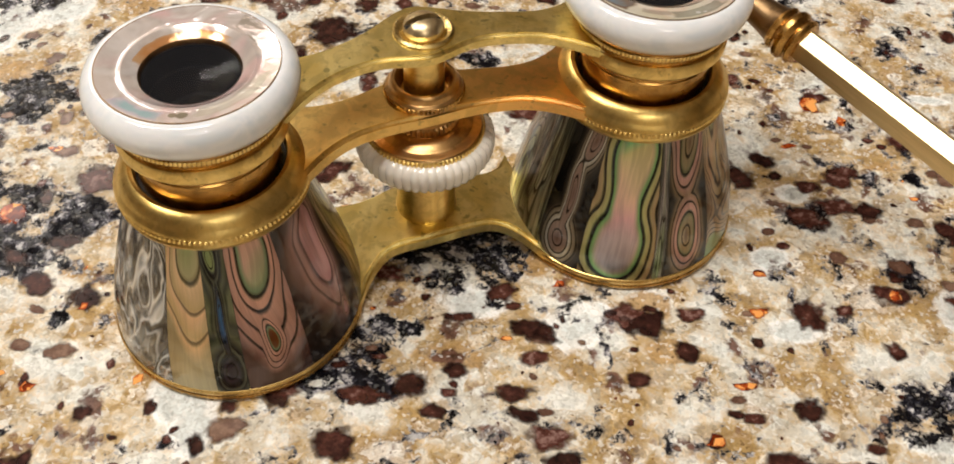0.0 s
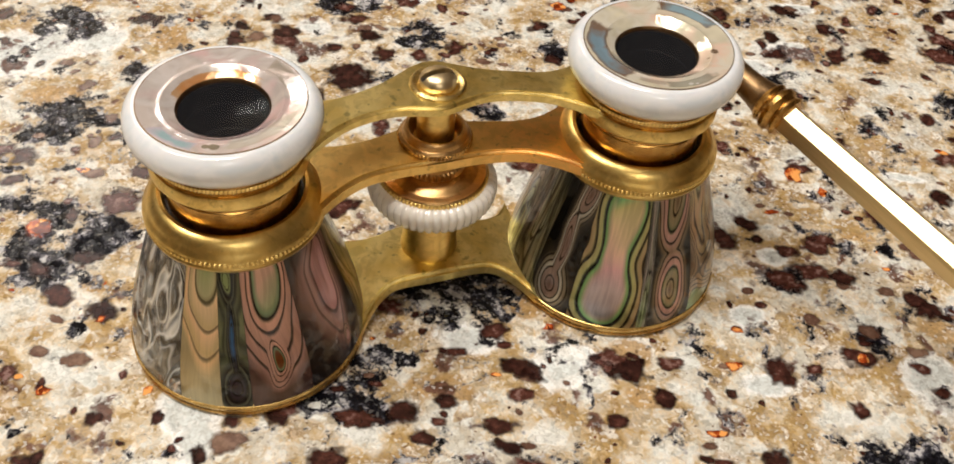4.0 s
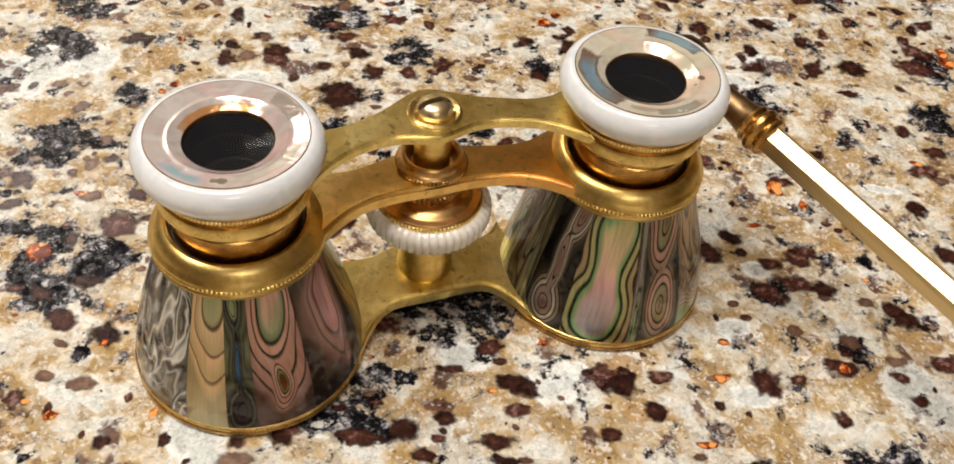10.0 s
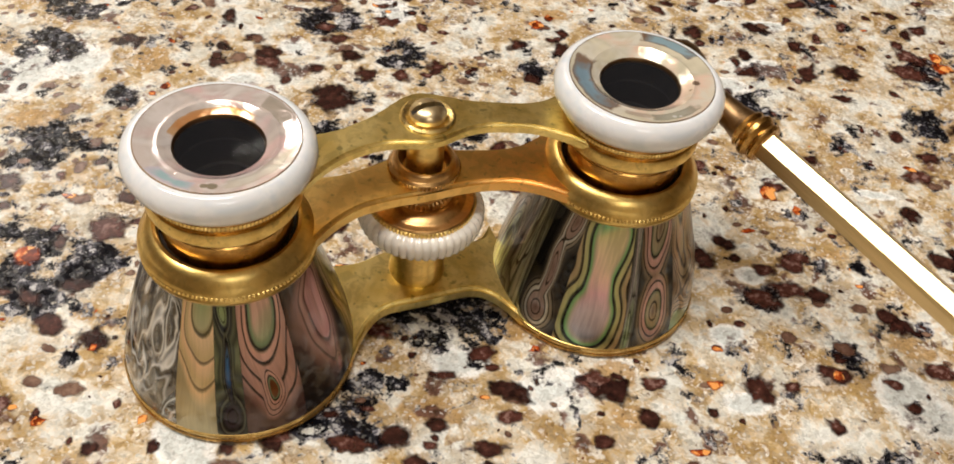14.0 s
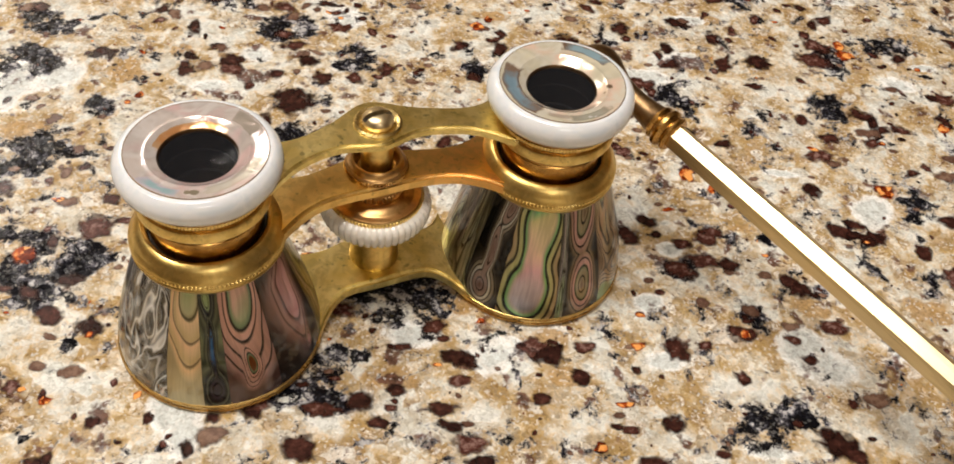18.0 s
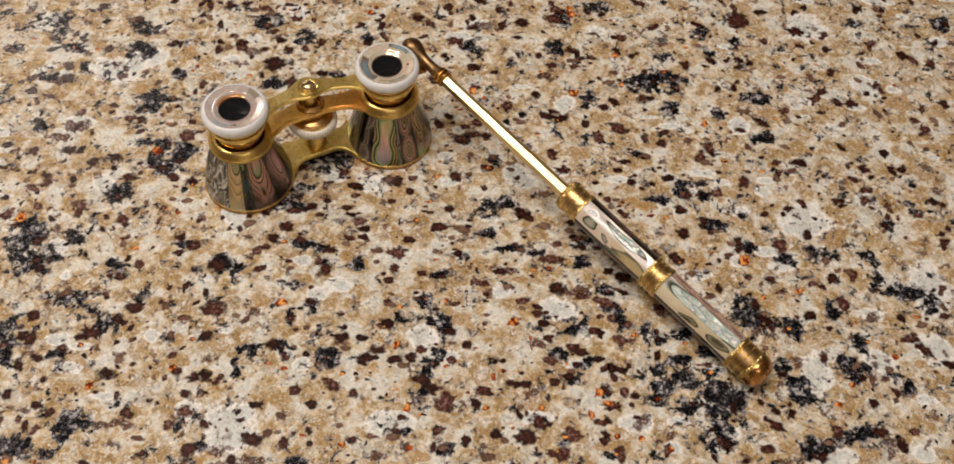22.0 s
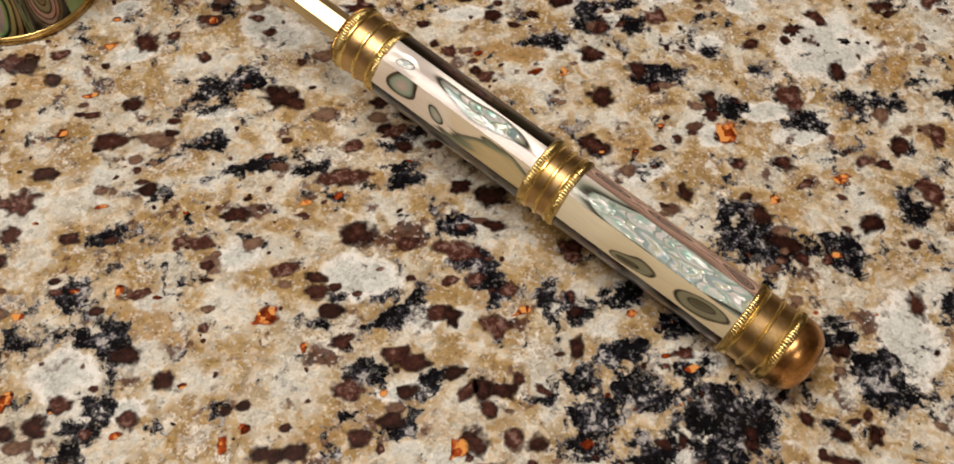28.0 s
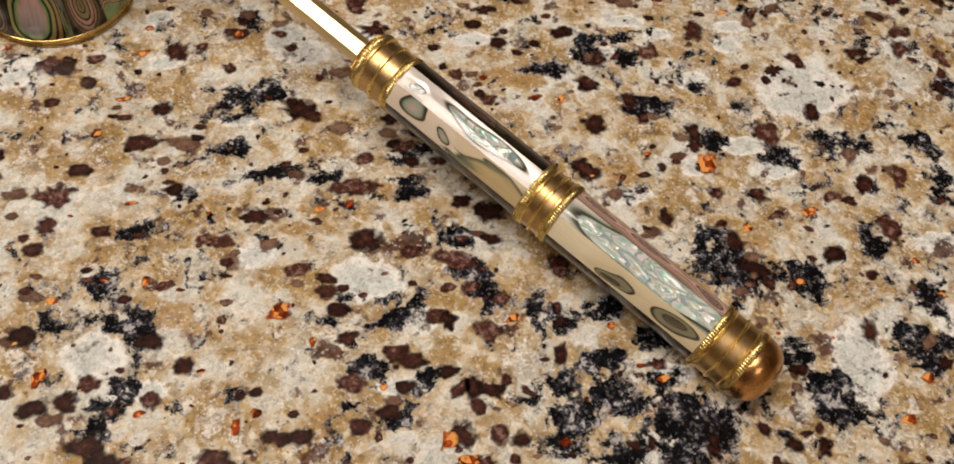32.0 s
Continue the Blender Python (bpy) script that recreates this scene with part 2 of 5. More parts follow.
def chip_stone(name, dark, light, rough=0.25, spots=0.35, ragged=0.75, facets=0.0, bloom=None):
    """A chip set in the stone: two tones of it, another mix for every piece, its rim lost in the resin."""
    m, t, b = material(name)
    geo = t.nodes.new("ShaderNodeNewGeometry")
    info = t.nodes.new("ShaderNodeObjectInfo")
    r = calc(t, "FRACT", calc(t, "ADD", geo.outputs["Random Per Island"], info.outputs["Random"]))
    n = noise_tex(t, geo.outputs["Position"], 700, 4, 0.65)
    e = noise_tex(t, geo.outputs["Position"], 400, 2.0, 0.5)
    heart = calc(t, "MULTIPLY", calc(t, "SUBTRACT", 1.0, attribute(t, "rim")), 0.4)
    f = calc(t, "ADD", calc(t, "MULTIPLY", r, 0.55), calc(t, "MULTIPLY", calc(t, "SUBTRACT", n.outputs[0], 0.5), spots * 5))
    if facets:
        # broken faces of one crystal, each with a tone of its own
        face = node(t, "ShaderNodeTexVoronoi", {"Vector": geo.outputs["Position"], "Scale": 650}, feature="F1").outputs["Color"]
        face = node(t, "ShaderNodeSeparateColor", {0: face}).outputs[0]
        f = calc(t, "ADD", calc(t, "MULTIPLY", f, 0.5), calc(t, "MULTIPLY", calc(t, "SUBTRACT", face, 0.18), facets))
    c = ramp(t, calc(t, "ADD", f, heart), [(0.0, dark), (0.45, tuple((a + 2 * d) / 3 for a, d in zip(light, dark))), (0.78, light), (1.0, bloom or light)])
    t.links.new(c, b.inputs["Base Color"])
    edge = calc(t, "ADD", attribute(t, "rim"), calc(t, "MULTIPLY", calc(t, "SUBTRACT", e.outputs[0], 0.5), 1.5))
    t.links.new(ramp(t, edge, [(ragged - 0.26, (1, 1, 1)), (ragged + 0.16, (0, 0, 0))]), b.inputs["Alpha"])
    b.inputs["Roughness"].default_value = rough
    b.inputs["Specular IOR Level"].default_value = 0.3
    return m


def brass(name, colour, deep, rough, worn=0.5, streak=(1, 1, 1), flush=None):
    m, t, b = material(name)
    v = coords(t, "Object", streak)
    n1 = noise_tex(t, v, 160, 5, 0.6)
    n2 = noise_tex(t, v, 1500, 3, 0.6)
    f = ramp(t, n1.outputs[0], [(0.36, (0, 0, 0)), (0.62, (1, 1, 1))])
    c = mix(t, f, deep, colour)
    if flush:
        x = node(t, "ShaderNodeSeparateXYZ", {0: v}).outputs[0]
        x = calc(t, "ADD", calc(t, "MULTIPLY", x, 30.0), n1.outputs[0])
        c = mix(t, ramp(t, x, [(0.45, (0, 0, 0)), (0.95, (0.8, 0.8, 0.8))]), c, flush)
    cloud = noise_tex(t, v, 420, 5, 0.65, 0.6).outputs[0]
    c = mix(t, ramp(t, cloud, [(0.42, (0.5, 0.5, 0.5)), (0.54, (0, 0, 0))]), c, tuple(x * 0.72 for x in deep))
    spots = ramp(t, noise_tex(t, v, 700, 2, 0.5).outputs[0], [(0.30, (1, 1, 1)), (0.36, (0, 0, 0))])
    c = mix(t, calc(t, "MULTIPLY", spots, worn), c, tuple(x * 0.45 for x in deep))
    t.links.new(c, b.inputs["Base Color"])
    b.inputs["Metallic"].default_value = 1.0
    rr = calc(t, "ADD", calc(t, "MULTIPLY", n1.outputs[0], 0.16), rough - 0.08)
    t.links.new(rr, b.inputs["Roughness"])
    bump(t, n2.outputs[0], 0.12, 0.00008, b.inputs["Normal"])
    return m


def nacre_white(name, pale, warm=0.0):
    m, t, b = material(name)
    v = coords(t, "Object")
    n = noise_tex(t, v, 140, 3, 0.5, 0.8)
    c = ramp(t, n.outputs[0], [(0.36, (0.80 * pale, 0.85 * pale, 0.89 * pale)), (0.5, (0.93 * pale, 0.95 * pale, 0.97 * pale)), (0.62, (0.79 * pale, 0.85 * pale, 0.90 * pale))])
    c = mix(t, warm, c, (0.92, 0.83, 0.68))
    t.links.new(c, b.inputs["Base Color"])
    b.inputs["Roughness"].default_value = 0.16
    b.inputs["Subsurface Weight"].default_value = 0.1
    b.inputs["Subsurface Radius"].default_value = (0.002, 0.0017, 0.0014)
    b.inputs["Coat Weight"].default_value = 0.5
    b.inputs["Coat Roughness"].default_value = 0.05
    return m


def nacre_plate(name, base, arcs, marks):
    """Iridescent plate of the eye cups: smooth, with soft pink and pale sheens painted into the colour; arcs (from, to
    in degrees, inner and outer radius in mm, edge colour, heart colour, strength) follow the ring; marks are x, y,
    radius in mm, colour.
    """
    m, t, b = material(name)
    v = coords(t, "Object")
    n = noise_tex(t, v, 75, 2, 0.5, 0.8)
    n2 = noise_tex(t, v, 330, 3, 0.55, 0.4)
    n3 = noise_tex(t, v, 210, 3, 0.5, 1.2)
    sep = node(t, "ShaderNodeSeparateXYZ", {0: v})
    turn = node(t, "ShaderNodeMath", {0: sep.outputs[1], 1: sep.outputs[0]}, operation="ARCTAN2").outputs[0]
    flat = node(t, "ShaderNodeCombineXYZ", {0: sep.outputs[0], 1: sep.outputs[1]}).outputs[0]
    radius = calc(t, "MULTIPLY", node(t, "ShaderNodeVectorMath", {0: flat}, operation="LENGTH").outputs["Value"], 1000.0)
    wave = calc(t, "SUBTRACT", n2.outputs[0], 0.5)
    c = ramp(t, n.outputs[0], [(0.38, tuple(x * 0.86 for x in base)), (0.46, base), (0.53, tuple(x * 0.84 for x in base)), (0.60, (base[0] * 1.08, base[1] * 0.86, base[2] * 0.90)), (0.68, base)])
    c = mix(t, ramp(t, n3.outputs[0], [(0.46, (0, 0, 0)), (0.62, (0.7, 0.7, 0.7))]), c, tuple(0.4 + 0.56 * x for x in base))
    for a0, a1, r0, r1, edge, heart, strength in arcs:
        half = radians(a1 - a0) / 2
        a = calc(t, "SUBTRACT", turn, radians((a0 + a1) / 2))
        a = node(t, "ShaderNodeMath", {0: a, 1: -math.pi, 2: math.pi}, operation="WRAP").outputs[0]
        p = calc(t, "DIVIDE", calc(t, "ABSOLUTE", a), half)
        q = calc(t, "DIVIDE", calc(t, "ABSOLUTE", calc(t, "SUBTRACT", radius, (r0 + r1) / 2)), (r1 - r0) / 2)
        d = calc(t, "ADD", calc(t, "MAXIMUM", p, q), calc(t, "MULTIPLY", wave, 0.7))
        tint = mix(t, ramp(t, calc(t, "ADD", d, calc(t, "MULTIPLY", calc(t, "SUBTRACT", n3.outputs[0], 0.5), 1.2)), [(0.45, (1, 1, 1)), (0.95, (0, 0, 0))]), edge, heart)
        c = mix(t, ramp(t, d, [(0.88, (strength, strength, strength)), (1.05, (0, 0, 0))]), c, tint)
    for x, y, r, colour in marks:
        q = node(t, "ShaderNodeVectorMath", {0: v, 1: (x / 1000, y / 1000, 0.046)}, operation="DISTANCE").outputs["Value"]
        q = calc(t, "ADD", calc(t, "MULTIPLY", q, 1000 / r), calc(t, "MULTIPLY", wave, 1.6))
        c = mix(t, ramp(t, q, [(0.8, (0.9, 0.9, 0.9)), (1.0, (0, 0, 0))]), c, colour)
    t.links.new(c, b.inputs["Base Color"])
    b.inputs["Metallic"].default_value = 0.3
    b.inputs["Roughness"].default_value = 0.16
    b.inputs["Coat Weight"].default_value = 1.0
    b.inputs["Coat Roughness"].default_value = 0.03
    # thin layers of nacre shimmer
    t.links.new(calc(t, "ADD", calc(t, "MULTIPLY", n.outputs[0], 520.0), 120.0), b.inputs["Thin Film Thickness"])
    b.inputs["Thin Film IOR"].default_value = 1.36
    bump(t, n3.outputs[0], 0.4, 0.0005, b.inputs["Normal"])
    return m


def figured(name, isles, bands, rings, glow=(), blend=0.3, wobble=0.08, shine=0.72, glitter=0.0, relief=0.0003, ink=1.0, pool=(), deep=1.0):
    """Shell with a known figure: isles (u, v, half width, half length) that flow into one another, ringed by bands and growth lines."""
    m, t, b = material(name)
    info = t.nodes.new("ShaderNodeTexCoord")
    wob = noise_tex(t, node(t, "ShaderNodeMapping", {"Vector": info.outputs["UV"], "Scale": (1.1, 2.6, 1), "Location": (len(name) * 1.7, 0, 0)}).outputs[0], 1.0, 0, 0.5)
    shift_uv = node(t, "ShaderNodeVectorMath", {0: wob.outputs[1], 1: (-0.5, -0.5, -0.5)}, operation="ADD").outputs[0]
    shift_uv = node(t, "ShaderNodeVectorMath", {0: shift_uv, 1: (wobble * 5, wobble * 2, 0)}, operation="MULTIPLY").outputs[0]
    uv = node(t, "ShaderNodeVectorMath", {0: info.outputs["UV"], 1: shift_uv}, operation="ADD").outputs[0]
    f = None
    for u, v, ru, rv in isles:
        q = node(t, "ShaderNodeVectorMath", {0: uv, 1: (-u, -v, 0)}, operation="ADD").outputs[0]
        q = node(t, "ShaderNodeVectorMath", {0: q, 1: (1 / ru, 1 / rv, 0)}, operation="MULTIPLY").outputs[0]
        q = node(t, "ShaderNodeVectorMath", {0: q}, operation="LENGTH").outputs["Value"]
        f = q if f is None else node(t, "ShaderNodeMath", {0: f, 1: q, 2: blend}, operation="SMOOTH_MIN").outputs[0]
    streak = noise_tex(t, node(t, "ShaderNodeMapping", {"Vector": uv, "Scale": (11, 2.0, 1)}).outputs[0], 1.5, 3, 0.6).outputs[0]
    f = calc(t, "ADD", f, calc(t, "MULTIPLY", calc(t, "SUBTRACT", streak, 0.5), 0.05))
    third = calc(t, "MULTIPLY", f, 1 / 3)
    c = ramp(t, third, [(p / 3, q) for p, q in bands])
    if pool:
        # a stained end with a dark wavy shore
        q = node(t, "ShaderNodeVectorMath", {0: uv, 1: (-pool[0], -pool[1], 0)}, operation="ADD").outputs[0]
        q = node(t, "ShaderNodeVectorMath", {0: q, 1: (1 / pool[2], 1 / pool[3], 0)}, operation="MULTIPLY").outputs[0]
        q = node(t, "ShaderNodeVectorMath", {0: q}, operation="LENGTH").outputs["Value"]
        q = calc(t, "ADD", q, calc(t, "MULTIPLY", calc(t, "SUBTRACT", noise_tex(t, uv, 5.0, 1, 0.5).outputs[0], 0.5), 0.6))
        c = mix(t, ramp(t, q, [(0.0, (1, 1, 1)), (0.93, (1, 1, 1)), (1.0, (0, 0, 0))]), c, ramp(t, q, [(0.5, pool[4]), (0.72, tuple(x * 0.8 for x in pool[4])), (0.82, (0.22, 0.24, 0.15)), (0.95, (0.07, 0.065, 0.04))]))
    if glow:
        sep = node(t, "ShaderNodeSeparateXYZ", {0: uv})
        hue = ramp(t, calc(t, "ADD", sep.outputs[1], calc(t, "MULTIPLY", calc(t, "SUBTRACT", wob.outputs[0], 0.5), 0.5)), glow)
        c = mix(t, ramp(t, f, [(0.62, (1, 1, 1)), (0.86, (0, 0, 0))]), c, hue)
    height = f
    if glitter:
        # scales of silvery shell, each at a slant of its own, with dark green seams
        cell = node(t, "ShaderNodeMapping", {"Vector": uv, "Scale": (2.6, 8.0, 1)}).outputs[0]
        curl = noise_tex(t, cell, 0.9, 2, 0.5)
        cell = node(t, "ShaderNodeVectorMath", {0: cell, 1: node(t, "ShaderNodeVectorMath", {0: curl.outputs[1], 1: (1.6, 1.6, 0)}, operation="MULTIPLY").outputs[0]}, operation="ADD").outputs[0]
        scale = node(t, "ShaderNodeTexVoronoi", {"Vector": cell, "Scale": 1.0}, feature="F1")
        seam = node(t, "ShaderNodeTexVoronoi", {"Vector": cell, "Scale": 1.0}, feature="DISTANCE_TO_EDGE").outputs["Distance"]
        tone = node(t, "ShaderNodeSeparateColor", {0: scale.outputs["Color"]}).outputs[0]
        tone = calc(t, "ADD", tone, calc(t, "MULTIPLY", calc(t, "SUBTRACT", scale.outputs["Distance"], 0.4), 0.9))
        # glints of the scales, painted in as pale flashes among teal and green
        flash = ramp(t, tone, [(0.0, (0.94, 0.96, 0.94)), (0.18, (0.34, 0.72, 0.62)), (0.32, (0.95, 0.88, 0.90)), (0.46, (0.92, 0.96, 0.96)), (0.58, (0.26, 0.52, 0.44)), (0.70, (0.86, 0.96, 0.97)), (0.82, (0.50, 0.56, 0.34)), (0.92, (0.95, 0.96, 0.98)), (1.0, (0.36, 0.52, 0.56))])
        flash = mix(t, ramp(t, seam, [(0.015, (0.75, 0.75, 0.75)), (0.05, (0, 0, 0))]), flash, (0.16, 0.24, 0.17))
        inside = ramp(t, f, [(0.75, (1, 1, 1)), (0.95, (0, 0, 0))])
        c = mix(t, calc(t, "MULTIPLY", inside, glitter), c, flash)
        height = calc(t, "ADD", height, calc(t, "MULTIPLY", calc(t, "MULTIPLY", tone, inside), 3.0))
    stops = []
    for k in rings:
        stops += [((k - 0.06) / 3, (0, 0, 0)), ((k - 0.022) / 3, (1, 1, 1)), ((k + 0.022) / 3, (0.9, 0.9, 0.9)), ((k + 0.10) / 3, (0, 0, 0))]
    if stops:
        c = mix(t, calc(t, "MULTIPLY", ramp(t, third, stops), ink), c, (0.020, 0.014, 0.008))
    c = mix(t, calc(t, "MULTIPLY", ramp(t, streak, [(0.40, (1, 1, 1)), (0.60, (0, 0, 0))]), 0.16), c, tuple(x * 0.5 for x in bands[-1][1]))
    c = node(t, "ShaderNodeGamma", {"Color": c, "Gamma": 1.0 + 0.45 * (deep < 1)}).outputs[0]
    c = mix(t, 1.0, c, (deep, deep, deep), "MULTIPLY")
    t.links.new(c, b.inputs["Base Color"])
    b.inputs["Metallic"].default_value = shine
    b.inputs["Roughness"].default_value = 0.26 if glitter else 0.34
    b.inputs["Specular IOR Level"].default_value = 0.05
    b.inputs["Coat Weight"].default_value = 0.8 if glitter else 0.7
    b.inputs["Coat Roughness"].default_value = 0.04
    bump(t, height, 0.25, relief, b.inputs["Normal"])
    return m


def abalone(name, bands, lines, freq, wide=0.9, tall=1.9, crown=1.0, shine=0.25, relief=0.0004, ink=0.9, veil=0.5, tinting=0.75, lift=0.0, rings=(), deep=0.95):
    """Polished abalone in a strip: long islands down its middle, ringed by bands and dark growth lines, dusky at the edges."""
    m, t, b = material(name)
    info = t.nodes.new("ShaderNodeObjectInfo")
    c0 = t.nodes.new("ShaderNodeTexCoord")
    jump = node(t, "ShaderNodeCombineXYZ", {2: calc(t, "MULTIPLY", info.outputs["Random"], 41.0), 1: calc(t, "MULTIPLY", info.outputs["Random"], 7.0)}).outputs[0]
    sep = node(t, "ShaderNodeSeparateXYZ", {0: c0.outputs["UV"]})
    v = node(t, "ShaderNodeMapping", {"Vector": c0.outputs["UV"], "Scale": (wide, tall, 1)}).outputs[0]
    v = node(t, "ShaderNodeVectorMath", {0: v, 1: jump}, operation="ADD").outputs[0]
    n1 = noise_tex(t, v, 1.0, 1.0, 0.4, 0.3).outputs[0]
    n2 = noise_tex(t, v, 2.2, 2, 0.5).outputs[0]
    streak = noise_tex(t, node(t, "ShaderNodeVectorMath", {0: v, 1: (9.0, 1.4, 1.0)}, operation="MULTIPLY").outputs[0], 1.6, 3, 0.6).outputs[0]
    du = calc(t, "ADD", calc(t, "SUBTRACT", sep.outputs[0], 0.5), calc(t, "MULTIPLY", calc(t, "SUBTRACT", n2, 0.5), 0.30))
    sq = calc(t, "MULTIPLY", du, du)
    # flat in the middle of the strip, steep at its edges, so that the lines crowd there
    f = calc(t, "ADD", calc(t, "MULTIPLY", calc(t, "MULTIPLY", sq, sq), 6.0 * crown), calc(t, "MULTIPLY", sq, 1.1 * crown))
    f = calc(t, "ADD", f, calc(t, "MULTIPLY", calc(t, "SUBTRACT", n1, 0.44 - lift), 2.2))
    f = calc(t, "ADD", f, calc(t, "MULTIPLY", calc(t, "SUBTRACT", streak, 0.5), 0.06))
    c = ramp(t, f, bands)
    hue = noise_tex(t, v, 1.3, 1, 0.5).outputs[0]
    tint = ramp(t, calc(t, "FRACT", calc(t, "ADD", calc(t, "MULTIPLY", info.outputs["Random"], 5.3), calc(t, "MULTIPLY", hue, 3.0))), [(0.0, (0.66, 1.0, 0.62)), (0.3, (1.0, 0.70, 0.70)), (0.55, (0.80, 0.86, 1.0)), (0.75, (1.0, 0.86, 0.62)), (1.0, (0.66, 1.0, 0.62))])
    c = mix(t, tinting, c, tint, "MULTIPLY")
    c = mix(t, calc(t, "MULTIPLY", ramp(t, streak, [(0.45, (0, 0, 0)), (0.62, (1, 1, 1))]), veil), c, tuple(x * 0.5 for x in bands[-1][1]))
    if rings:
        stops = []
        for k in rings:
            stops += [(k - 0.014, (0, 0, 0)), (k - 0.004, (1, 1, 1)), (k + 0.006, (0.8, 0.8, 0.8)), (k + 0.024, (0, 0, 0))]
        line = ramp(t, f, stops)
    else:
        steps = calc(t, "FRACT", calc(t, "MULTIPLY", f, freq))
        line = ramp(t, steps, [(0.0, (1, 1, 1)), (0.09, (0.9, 0.9, 0.9)), (0.20, (0.25, 0.25, 0.25)), (0.55, (0, 0, 0)), (0.95, (0, 0, 0)), (1.0, (1, 1, 1))])
    c = mix(t, calc(t, "MULTIPLY", line, ink), c, lines)
    c = node(t, "ShaderNodeGamma", {"Color": c, "Gamma": 1.0 + 0.45 * (deep < 1)}).outputs[0]
    c = mix(t, 1.0, c, (deep, deep, deep), "MULTIPLY")
    t.links.new(c, b.inputs["Base Color"])
    b.inputs["Metallic"].default_value = shine
    b.inputs["Roughness"].default_value = 0.28
    b.inputs["Specular IOR Level"].default_value = 0.1
    b.inputs["Coat Weight"].default_value = 0.7
    b.inputs["Coat Roughness"].default_value = 0.04
    bump(t, f, 0.25, relief, b.inputs["Normal"])
    return m


def crumpled(name, dark, silver, tint, seed):
    """Shell with crumpled, silvery figure: sharp folds, their glints and dark hollows painted in."""
    m, t, b = material(name)
    c0 = t.nodes.new("ShaderNodeTexCoord")
    uv = node(t, "ShaderNodeMapping", {"Vector": c0.outputs["UV"], "Scale": (0.50, 0.52, 1), "Location": (seed, seed * 0.7, 0)}).outputs[0]
    fold = noise_tex(t, uv, 1.6, 2.0, 0.5, 1.6).outputs[0]
    small = noise_tex(t, uv, 4.5, 2.0, 0.5, 1.2).outputs[0]
    crest = calc(t, "ABSOLUTE", calc(t, "MULTIPLY", calc(t, "SUBTRACT", fold, 0.5), 4.0))
    f = calc(t, "ADD", crest, calc(t, "MULTIPLY", calc(t, "SUBTRACT", small, 0.5), 0.7))
    c = ramp(t, f, [(0.0, dark), (0.08, tuple(x * 0.4 for x in silver)), (0.15, silver), (0.24, tint), (0.40, tuple(x * 0.35 for x in tint)), (0.52, tuple(x * 0.6 for x in silver)), (0.60, tint), (0.8, tuple(x * 2.2 for x in tint)), (1.0, dark)])
    t.links.new(c, b.inputs["Base Color"])
    b.inputs["Metallic"].default_value = 0.55
    b.inputs["Roughness"].default_value = 0.22
    b.inputs["Coat Weight"].default_value = 0.8
    b.inputs["Coat Roughness"].default_value = 0.03
    bump(t, f, 0.9, 0.0034, b.inputs["Normal"])
    return m


def wall_paint(name, colour):
    m, t, b = material(name)
    v = coords(t)
    n = noise_tex(t, v, 60, 4)
    c = mix(t, n.outputs[0], tuple(x * 0.95 for x in colour), colour)
    t.links.new(c, b.inputs["Base Color"])
    b.inputs["Roughness"].default_value = 0.7
    bump(t, n.outputs[0], 0.1, 0.002, b.inputs["Normal"])
    return m


STONE = stone_matrix()
BROWN = chip_stone("maroon_brown_chip", (0.010, 0.003, 0.0026), (0.105, 0.036, 0.026), bloom=(0.28, 0.165, 0.14))
ORANGE = chip_stone("copper_orange_chip", (0.055, 0.006, 0.003), (0.50, 0.085, 0.018), 0.15, 0.6, 0.9, 1.1, (0.95, 0.42, 0.12))
TAUPE = chip_stone("taupe_chip", (0.10, 0.045, 0.030), (0.27, 0.165, 0.115), 0.25)
GOLD = brass("gilt_brass", (1.0, 0.77, 0.30), (0.90, 0.62, 0.19), 0.34)
GOLD_OLIVE = brass("yellow_gilt_brass", (1.0, 0.83, 0.36), (0.86, 0.66, 0.22), 0.33, 0.7)
GOLD_DARK = brass("aged_gilt_brass", (0.70, 0.42, 0.13), (0.46, 0.25, 0.07), 0.26, 0.8)
GOLD_COPPER = brass("coppery_gilt_brass", (0.98, 0.70, 0.25), (0.86, 0.55, 0.17), 0.32, 0.6, flush=(0.90, 0.46, 0.14))
GOLD_PALE = brass("pale_brass", (0.88, 0.73, 0.46), (0.78, 0.62, 0.36), 0.36, 0.3, (1, 1, 0.15))
BRONZE = brass("bronze", (0.36, 0.23, 0.115), (0.23, 0.135, 0.06), 0.36, 0.4)
CAP = brass("polished_bronze", (0.76, 0.42, 0.18), (0.58, 0.29, 0.10), 0.28, 0.4)
ROD = brass("bright_brass_rod", (0.90, 0.75, 0.46), (0.78, 0.60, 0.31), 0.36, 0.3, (1, 1, 0.08))
BAND = brass("brown_satin_brass", (0.74, 0.51, 0.26), (0.60, 0.39, 0.17), 0.36, 0.15)
COPPER = brass("copper_brown_brass", (0.76, 0.48, 0.21), (0.60, 0.35, 0.13), 0.32, 0.4)
RIM = brass("worn_gilt_rim", (0.88, 0.63, 0.25), (0.70, 0.46, 0.15), 0.27, 0.5)
SATIN = brass("satin_gilt_brass", (1.0, 0.80, 0.36), (0.92, 0.68, 0.26), 0.27, 0.2)
PEARL = nacre_white("white_pearl_shell", 1.0)
